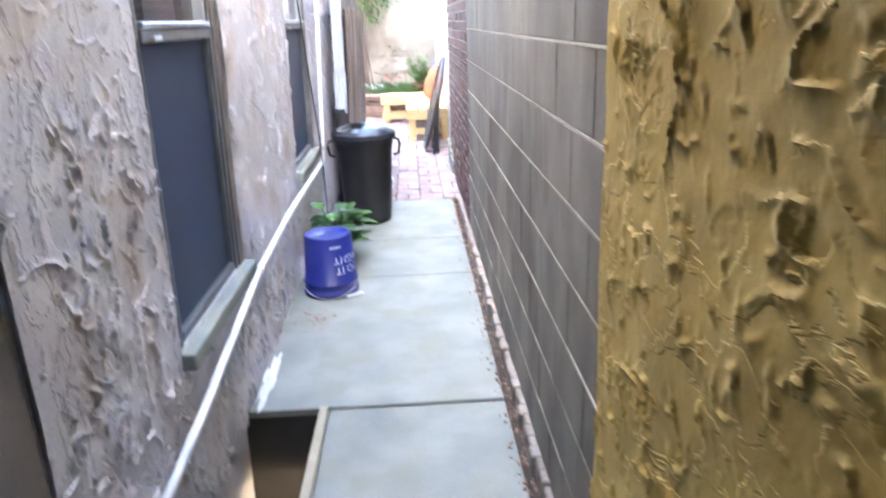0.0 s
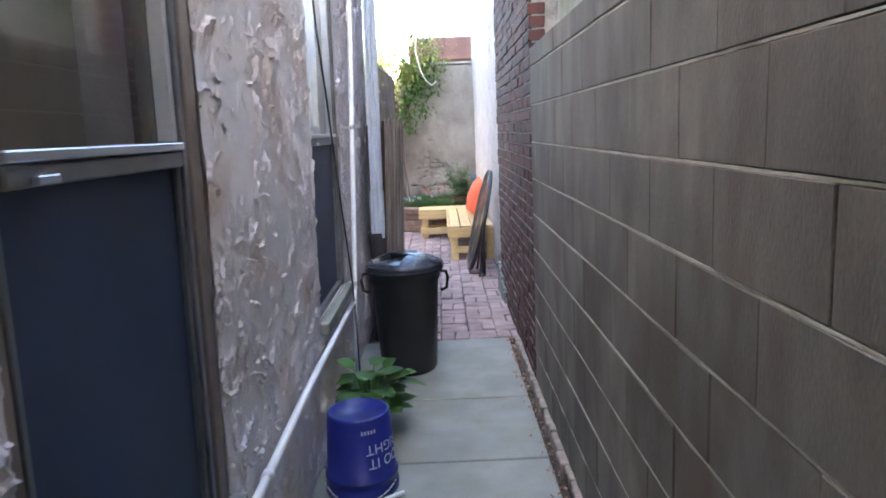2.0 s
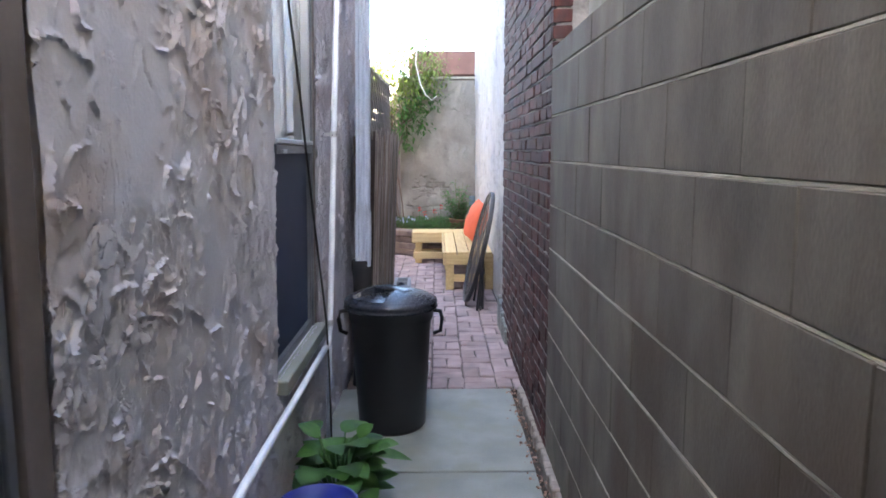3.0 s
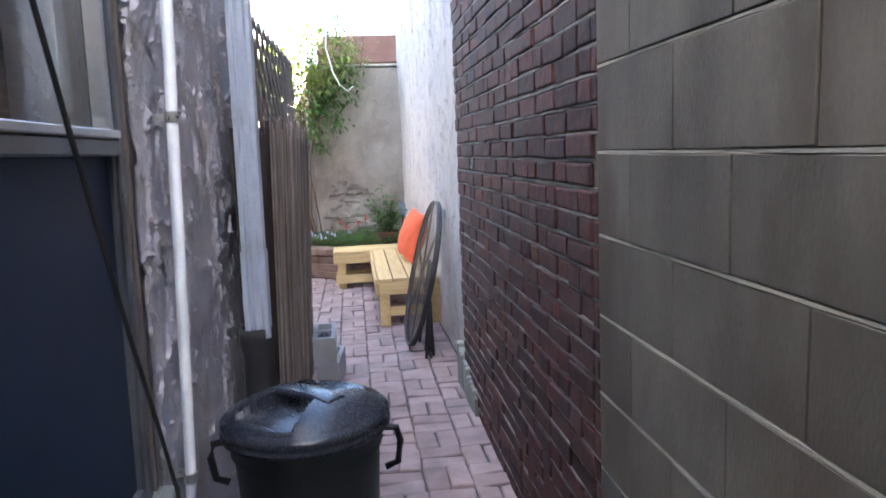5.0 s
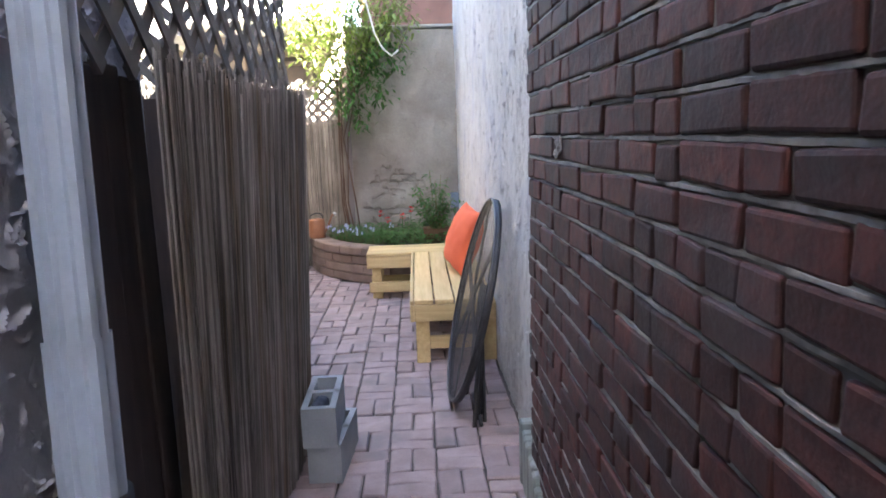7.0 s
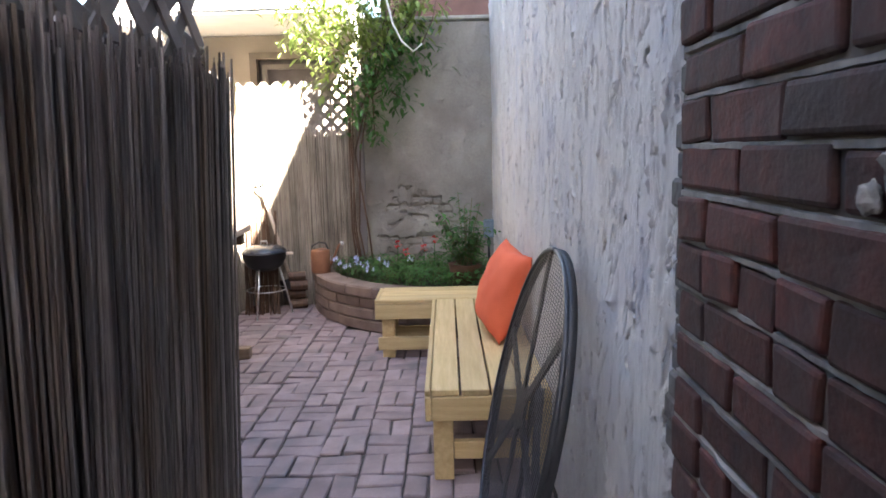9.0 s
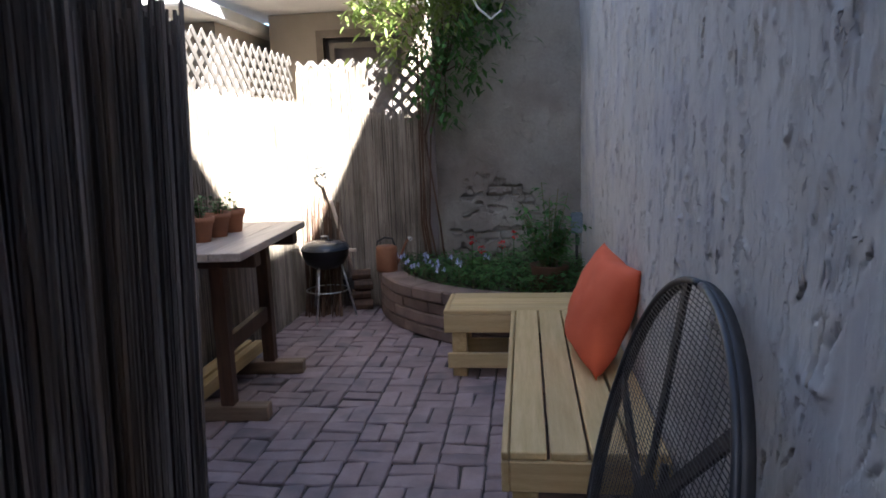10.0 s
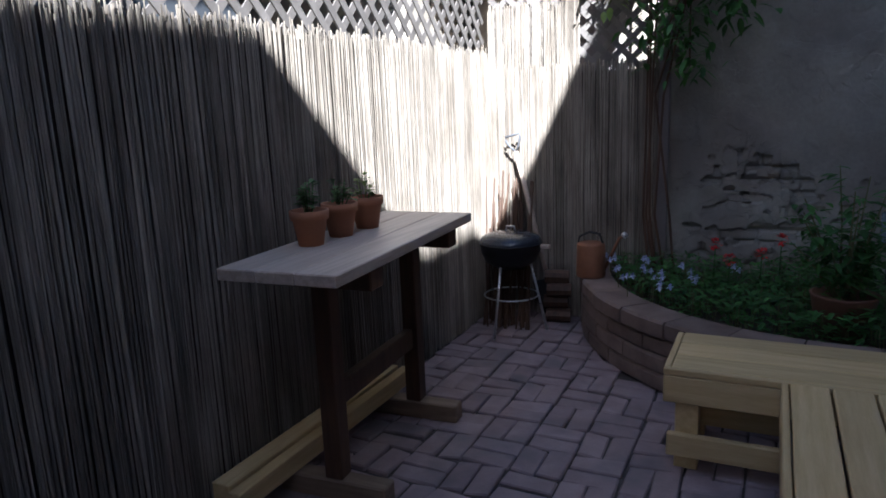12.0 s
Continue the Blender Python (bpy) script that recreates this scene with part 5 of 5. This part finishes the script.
def bed_plants():
    rg = random.Random(21)
    t = tagged(thing("ground_cover", "dense low green bedding foliage filling the raised bed", "plants"), "", "", "", "stuff")
    bm = bmesh.new()
    for k in range(3800):
        x, y = in_bed(rg)
        z = 0.31 + 0.15 * rg.random() ** 0.7 + 0.03 * noise.noise((x * 4, y * 4, 0))
        a, l = rg.uniform(0, 6.28), rg.uniform(0.025, 0.055)
        leaf(bm, (x, y, z), (x + l * math.cos(a), y + l * math.sin(a), z + rg.uniform(-0.012, 0.03)), l * 0.3, 0.01, 0.25, 3)
    part("foliage", bm, LEAF, t)
    bm = bmesh.new()
    for k in range(420):
        x, y = in_bed(rg)
        h = rg.uniform(0.06, 0.17)
        tube(bm, [(x, y, 0.295), (x + rg.uniform(-0.02, 0.02), y, 0.3 + h)], 0.0022, 4)
    part("stalks", bm, STEM, t)
    spots = [(-0.78, 11.95), (-0.70, 11.78), (-0.63, 12.0), (-0.56, 11.85), (-0.50, 11.66), (-0.84, 12.15), (-0.44, 12.05), (-0.36, 11.8), (-0.66, 12.2), (-0.9, 12.3), (-0.2, 12.1)]
    for x, y in spots:
        f = tagged(thing("pansy", "pale lilac pansy flowers in the raised bed", "flower", (x, y, 0.30)), "", "", "pansies")
        bm = bmesh.new()
        tube(bm, [(0, 0, 0), (0.004, -0.004, 0.17)], 0.002, 5)
        part("stem", bm, STEM, f)
        for q in range(3):
            ox, oy, oz = rg.uniform(-0.03, 0.03), rg.uniform(-0.03, 0.03), 0.165 + rg.uniform(-0.01, 0.02)
            bm = bmesh.new()
            for p in range(5):
                a = p * 1.2566
                leaf(bm, (ox, oy, oz), (ox + 0.021 * math.cos(a), oy - 0.008, oz + 0.021 * math.sin(a)), 0.011, 0, 0.1, 3)
            part("bloom", bm, PETAL_BLUE, f)
    for x, y, h in ((-0.30, 12.1, 0.30), (-0.22, 11.98, 0.25), (-0.07, 12.05, 0.27), (0.02, 12.15, 0.33)):
        f = tagged(thing("geranium", "red geranium head on a thin green stem", "flower", (x, y, 0.30)), "", "", "geraniums")
        bm = bmesh.new()
        tube(bm, [(0, 0, 0), (0.006, -0.006, h)], 0.003, 5)
        for q in range(8):
            a, z = rg.uniform(0, 6.28), rg.uniform(0.05, h * 0.7)
            leaf(bm, (0, 0, z), (0.06 * math.cos(a), 0.06 * math.sin(a), z + 0.02), 0.026, 0.01, 0.2, 3)
        part("stem", bm, LEAF, f)
        bm = bmesh.new()
        for q in range(34):
            d = Vector((rg.gauss(0, 1), rg.gauss(0, 1), rg.gauss(0.2, 1))).normalized()
            c = Vector((0.006, -0.006, h)) + d * 0.022
            leaf(bm, c, c + d * 0.018, 0.011, 0, 0.2, 2)
        part("bloom", bm, PETAL_RED, f)


def tall_plant():
    rg = random.Random(33)
    t = tagged(thing("leafy_shrub", "tall leafy dark green plant in a brown pot", "plant", (0.28, 11.62, 0.30)), "", "", "")
    bm = bmesh.new()
    lathe(bm, [(0.0, 0.0), (0.10, 0.0), (0.135, 0.19), (0.14, 0.2), (0.125, 0.2), (0.0, 0.17)], 24)
    part("pot", bm, mat("brown_pot", (0.09, 0.04, 0.025), (0.15, 0.07, 0.045), 6.0, 0.7), t, smooth=True)
    for k in range(16):
        a = rg.uniform(0, 6.28)
        h, r = rg.uniform(0.25, 0.62), rg.uniform(0.05, 0.24)
        tip = Vector((min(0.22, r * math.cos(a)), r * math.sin(a), 0.15 + h))
        bm = bmesh.new()
        tube(bm, [(0.03 * math.cos(a), 0.03 * math.sin(a), 0.165), tip * 0.55 + Vector((0, 0, 0.08)), tip], 0.006, 6, 0.4)
        stem = part("branch", bm, STEM, t)
        bm = bmesh.new()
        for q in range(34):
            f = rg.uniform(0.3, 1.0)
            o = tip * f + Vector((rg.gauss(0, 0.035), rg.gauss(0, 0.035), 0.07 * (1 - f) + rg.gauss(0, 0.02)))
            b, l = rg.uniform(0, 6.28), rg.uniform(0.04, 0.085)
            leaf(bm, o, o + Vector((l * math.cos(b), l * math.sin(b), rg.uniform(-0.03, 0.02))), l * 0.24, 0.015, 0.25, 4)
        part("leaves", bm, LEAF, stem)


def watering_can():
    t = tagged(thing("watering_can", "rust-brown metal watering can on the bed's edge", "watering can", (-0.985, 12.16, 0.36)), "", "", "")
    bm = bmesh.new()
    lathe(bm, [(0.0, 0.0), (0.085, 0.0), (0.087, 0.01), (0.083, 0.19), (0.078, 0.20), (0.04, 0.205), (0.0, 0.205)], 28)
    part("body", bm, COPPER, t, smooth=True)
    bm = bmesh.new()
    tube(bm, [(0.075, 0, 0.04), (0.12, 0, 0.13), (0.165, 0, 0.235), (0.19, 0, 0.25)], 0.012, 8, 0.7)
    part("spout", bm, COPPER, t, smooth=True)
    bm = bmesh.new()
    tube(bm, [(0.185, 0, 0.247), (0.205, 0, 0.262)], 0.018, 10)
    part("rose", bm, STEEL, t, "bright metal rose", True)
    bm = bmesh.new()
    tube(bm, [(-0.08, 0, 0.17), (-0.07, 0, 0.235), (-0.01, 0, 0.265), (0.05, 0, 0.255), (0.07, 0, 0.20)], 0.007, 8)
    part("handle", bm, IRON, t, smooth=True)


def wood_scrap():
    t = tagged(thing("firewood", "short brown logs stacked beside the kettle grill", "wood"), "", "", "")
    for k, (x, y, z) in enumerate(((-1.18, 12.28, 0.05), (-1.20, 12.3, 0.135), (-1.17, 12.27, 0.22), (-1.19, 12.29, 0.30))):
        bm = bmesh.new()
        tube(bm, [(x - 0.12, y, z), (x + 0.03, y + 0.03, z)], 0.045, 10)
        part("log", bm, STAINED, t)


def vine():
    rg = random.Random(17)
    t = tagged(thing("climbing_vine", "climbing vine with bright leaves hanging over the back wall", "vine"), "", "", "")
    for k in range(5):
        x = -0.74 + 0.035 * k + rg.uniform(-0.02, 0.02)
        bm = bmesh.new()
        tube(bm, [(x + 0.10, 12.36, 0.0), (x + rg.uniform(-0.05, 0.03), 12.38, 0.7), (x - 0.03 + rg.uniform(-0.05, 0.05), 12.42, 1.4), (x + 0.06 + rg.uniform(-0.1, 0.1), 12.45, 2.1)], 0.009, 6, 0.6)
        part("stem", bm, STAINED, t)
    # clumps: centre, spread, number, pale sunlit tone or dark
    clumps = ((-0.66, 12.36, 2.42, 0.34, 420, 1), (-0.36, 12.38, 2.56, 0.34, 400, 1), (-0.86, 12.44, 2.72, 0.32, 300, 1), (-0.46, 12.30, 2.08, 0.26, 260, 0), (-0.60, 12.30, 1.76, 0.18, 150, 0), (-0.20, 12.36, 2.28, 0.24, 190, 0), (-0.52, 12.42, 2.92, 0.32, 300, 1), (-0.06, 12.40, 2.66, 0.24, 170, 1), (-1.02, 12.5, 2.5, 0.18, 110, 1), (-0.24, 12.36, 1.86, 0.12, 60, 0), (-0.80, 12.40, 2.12, 0.20, 130, 1), (-0.14, 12.42, 2.98, 0.26, 160, 1), (-0.48, 12.30, 1.55, 0.08, 40, 0), (-1.10, 12.42, 2.78, 0.22, 150, 1), (-1.12, 12.46, 2.40, 0.14, 70, 1))
    for cx, cy, cz, sp, n, is_pale in clumps:
        twig = bmesh.new()
        tube(twig, [(-0.5, 12.43, 1.9), ((cx - 0.5) / 2, (cy + 12.43) / 2, (cz + 1.9) / 2 + 0.08), (cx, cy, cz)], 0.006, 5)
        bough = part("bough", twig, STAINED, t)
        bm = bmesh.new()
        for q in range(n):
            o = Vector((cx + rg.gauss(0, sp * 0.55), min(12.56, cy + rg.gauss(0, 0.10)) - 0.03, cz + rg.gauss(0, sp * 0.5)))
            b, l = rg.uniform(0, 6.28), rg.uniform(0.05, 0.10)
            leaf(bm, o, o + Vector((l * math.cos(b), l * math.sin(b) * 0.7, rg.uniform(-0.07, 0.01))), l * 0.24, 0.02, 0.2, 3)
        part("leaves", bm, LEAF_PALE if is_pale else LEAF, bough)
    w = tagged(thing("hanging_cord", "pale cord hanging in a loop from above", "cord"), "", "", "")
    bm = bmesh.new()
    tube(bm, [(-0.33, 11.9, 3.6), (-0.30, 11.9, 3.0), (-0.33, 11.9, 2.72), (-0.26, 11.9, 2.42), (-0.19, 11.9, 2.28), (-0.10, 11.9, 2.20), (-0.03, 11.92, 2.26)], 0.008, 7)
    part("strand", bm, mat("pale_cord", (0.6, 0.58, 0.55), (0.75, 0.73, 0.7), 9.0, 0.8), w, smooth=True)
    bm = bmesh.new()
    tube(bm, [(-0.03, 11.92, 2.26), (0.06, 11.95, 2.45), (0.12, 12.0, 2.75), (0.14, 12.05, 3.4)], 0.005, 6)
    part("thin_strand", bm, STAINED, w, "thin brown strand")


def small_extras():
    t = tagged(thing("solar_light", "small pale blue glass ornament behind the shrub", "ornament", (0.50, 12.1, 0.30)), "", "", "")
    block("stake", -0.01, 0.01, -0.01, 0.01, 0.0, 0.34, IRON, t)
    block("glass_block", -0.045, 0.045, -0.02, 0.02, 0.34, 0.50, mat("pale_blue_glass", (0.12, 0.15, 0.18), (0.20, 0.24, 0.28), 6.0, 0.25), t, "pale blue block", 0.01)
    t = tagged(thing("hose_outlet", "short pale pipe stub beside the reed fence", "pipe", (-1.66, 9.35, 0.0)), "", "", "")
    block("stub", -0.06, 0.06, -0.03, 0.03, 0.0, 0.05, PLANK, t, "", 0.005)


cinder_blocks()
bench()
pillow()
folded_table()
bar_table()
potted_herbs()
grill()
shovel()
bundled_sticks()
planter()
bed_plants()
tall_plant()
watering_can()
wood_scrap()
vine()
small_extras()


# ---- pieces of walls and floors ----
def piece_mesh(name, lx, ly, lz, material, seed, wear=0.004, chamfer=0.004, rounds=1):
    """A worn block about its own centre; wear shifts its corners."""
    rg = random.Random(seed)
    bm = bmesh.new()
    box(bm, -lx / 2, lx / 2, -ly / 2, ly / 2, -lz / 2, lz / 2)
    for v in bm.verts:
        v.co += Vector((rg.uniform(-wear, wear) * 0.5, rg.uniform(-wear, wear), rg.uniform(-wear, wear)))
    soften(bm, chamfer, rounds)
    return mesh_of(bm, name, material)


def scatter_pieces(name, places, meshes, parent, near, rest_name, limit=300):
    """The nearest pieces as parts on shared meshes, the others joined."""
    places = sorted(places, key=near)
    for k, (m, key) in enumerate(places[:limit]):
        ob = new(name, meshes[key])
        ob.parent = parent
        ob.matrix_world = m
    rest = places[limit:]
    if rest:
        verts, faces, base = [], [], 0
        for m, key in rest:
            me = meshes[key]
            verts += [tuple(m @ v.co) for v in me.vertices]
            faces += [tuple(base + i for i in p.vertices) for p in me.polygons]
            base += len(me.vertices)
        me = bpy.data.meshes.new(rest_name)
        me.from_pydata(verts, [], faces)
        me.materials.append(meshes[rest[0][1]].materials[0])
        ob = new(rest_name, me)
        ob.parent = parent
        tagged(ob, "", "", "", "stuff")


# concrete blocks, half-lapped
rg = random.Random(77)
COURSE, P0 = 0.2032, 1.42
meshes, places = {}, []
for v in range(4):
    meshes["whole", v] = piece_mesh("concrete_block", 0.06, 0.3975, 0.1955, BLOCK, 100 + v, 0.0010, 0.0025)
    meshes["half", v] = piece_mesh("concrete_block", 0.06, 0.1965, 0.1955, BLOCK, 110 + v, 0.0010, 0.0025)
    meshes["cap", v] = piece_mesh("concrete_block", 0.06, 0.3955, 0.10, BLOCK, 120 + v, 0.0012, 0.004)
for c in range(-7, 3):
    z = P0 + (c + 0.5) * COURSE
    y = 4.992
    k = 0
    while y > 1.4:
        if c == 2:
            kind, l, zz = "cap", 0.4, z - 0.047
        else:
            kind, l, zz = ("half", 0.2) if (k == 0 and c % 2) else ("whole", 0.4), 0, z
            kind, l = kind
        places.append((Matrix.Translation((0.53 + rg.uniform(-0.0015, 0.0015), y - l / 2, zz)), (kind, rg.randrange(4))))
        y -= l
        k += 1
scatter_pieces("concrete_block", places, meshes, east, lambda p: abs(p[0].translation.y - 3), "concrete_blocks")
for c in range(-6, 3):
    bm = bmesh.new()
    z = P0 + c * COURSE
    n = 150
    rows = []
    for i in range(n + 1):
        y = 1.332 + (4.99 - 1.332) * i / n
        proud = 0.004 * max(0, 0.2 + noise.noise((y * 7, c * 3.1, 0))) + 0.002 * abs(noise.noise((y * 30, c, 2)))
        w = 0.0038 + 0.0022 * noise.noise((y * 9, c * 2.0, 5))
        rows.append([bm.verts.new((0.502 - (proud if e in (1, 2) else -0.012), y, z + o)) for e, o in enumerate((-w, -w * 0.7, w * 0.7, w))])
    for p, q in zip(rows, rows[1:]):
        for i in range(3):
            bm.faces.new((p[i], p[i + 1], q[i + 1], q[i]))
    part("mortar_bead", bm, BLOCK_MORTAR, east, "pale squeezed-out mortar bead")

# wall bricks
meshes, places = {}, []
for v in range(8):
    meshes["s", v] = piece_mesh("brick", 0.09, 0.2040, 0.0605, BRICK, 200 + v, 0.0050, 0.0065, 2)
    meshes["h", v] = piece_mesh("brick", 0.09, 0.0985, 0.0605, BRICK, 220 + v, 0.0050, 0.0065, 2)
PITCH, FOOT = 0.071, 0.0135
for c in range(46):
    header = c % 7 == 3
    y = 7.262
    first = c % 2 == 0
    while y > 5.02:
        l = 0.106 if first or rg.random() < (0.8 if header else 0.2) else 0.2125
        first = False
        if y - l < 4.99:
            l = 0.106
        if y - l < 4.985:
            if c not in (19, 20):
                places.append((Matrix.Translation((0.5455, (y + 4.993) / 2, c * PITCH + FOOT)) @ Matrix.Diagonal((1, (y - 4.993) / 0.106, 1, 1)), ("h", rg.randrange(8))))
            break
        m = Matrix.Translation((0.5455 + rg.uniform(-0.004, 0.003), y - l / 2 + rg.uniform(-0.004, 0.004), c * PITCH + FOOT + rg.uniform(-0.003, 0.003))) @ Euler((rg.uniform(-0.02, 0.02), 0, rg.uniform(-0.01, 0.01))).to_matrix().to_4x4()
        if not (c in (19, 20) and y < 5.16):
            places.append((m, ("h" if l < 0.15 else "s", rg.randrange(8))))
        y -= l
places = [p for p in places if abs(p[0].translation.y - 6.74) > 0.07 or abs(p[0].translation.z - 1.434) > 0.02]
scatter_pieces("brick", places, meshes, brickwall, lambda p: abs(p[0].translation.z - 1.2) + 0.2 * p[0].translation.y, "bricks")
bm = bmesh.new()
for c in range(46):
    z = c * PITCH + FOOT + PITCH / 2
    strip = []
    for i in range(221):
        y = 5.0 + 2.262 * i / 220
        proud = 0.004 * noise.noise((y * 9, c * 2.7, 0)) + 0.003 * noise.noise((y * 34, c * 1.9, 3))
        sag = 0.003 * noise.noise((y * 3, c * 5.1, 7))
        lo, hi = 0.0062 + 0.0035 * noise.noise((y * 21, c * 3.3, 11)), 0.0062 + 0.0035 * noise.noise((y * 19, c * 4.1, 17))
        strip.append([bm.verts.new((0.5034 - (proud if e in (1, 2) else -0.009), y, z + sag + o)) for e, o in enumerate((-lo, -lo * 0.55, hi * 0.55, hi))])
    for p, q in zip(strip, strip[1:]):
        for k in range(3):
            bm.faces.new((p[k], p[k + 1], q[k + 1], q[k]))
tagged(part("bed_joints", bm, BRICK_MORTAR, brickwall, "pale bed joints"), "", "", "", "stuff")

# a broken-out brick, its deep shade painted by a flat patch, cement lumps below
block("hollow", 0.5075, 0.509, 6.63, 6.84, 1.405, 1.462, DARK, brickwall, "flat dark patch painting the shade in a broken-out brick's hole")
for y, z, size, seed in ((6.74, 1.376, 0.024, 3.0), (6.78, 1.352, 0.015, 7.0)):
    bm = bmesh.new()
    bmesh.ops.create_icosphere(bm, subdivisions=3, radius=size)
    for v in bm.verts:
        v.co *= 1 + 0.45 * noise.noise(v.co * 70 + Vector((seed, 0, 0))) + 0.25 * noise.noise(v.co * 160)
        v.co = Vector((0.499 + 0.40 * v.co.x, y + v.co.y, z + v.co.z))
    part("cement_lump", bm, BRICK_MORTAR, brickwall, "grey cement lump")

# yard pavers in pairs, turned by turns
paving = structure(thing("pavement", "weathered pinkish brick pavers laid in basket weave", "pavement"), "", "")
meshes, places = {}, []
for v in range(8):
    meshes["a", v] = piece_mesh("paver", 0.098, 0.2, 0.05, PAVER, 300 + v, 0.008, 0.006)
    meshes["b", v] = piece_mesh("paver", 0.2, 0.098, 0.05, PAVER, 320 + v, 0.008, 0.006)
CELL = 0.208
for i in range(-10, 7):
    for j in range(0, 34):
        x0, y0 = 0.14 + i * CELL, 5.905 + j * CELL
        xc, yc = x0 + CELL / 2, y0 + CELL / 2
        wide = xc > -0.56 if yc < 7.95 else xc > -1.74
        if not wide or xc > 0.56 or yc > 12.5 or ((xc - 0.35) ** 2 + (yc - 12.62) ** 2 < 1.38 ** 2):
            continue
        if xc > 0.47 and yc < 7.4:
            continue
        for h in (0.25, 0.75):
            turn = (i + j) % 2
            px, py = (x0 + CELL * h, yc) if turn else (xc, y0 + CELL * h)
            m = Matrix.Translation((px + rg.uniform(-0.003, 0.003), py + rg.uniform(-0.003, 0.003), -0.026 + rg.uniform(-0.003, 0.003))) @ Euler((rg.uniform(-0.014, 0.014), rg.uniform(-0.014, 0.014), rg.uniform(-0.045, 0.045))).to_matrix().to_4x4()
            places.append((m, ("a" if turn else "b", rg.randrange(8))))
scatter_pieces("paver", places, meshes, paving, lambda p: abs(p[0].translation.y - 9.6), "pavers")
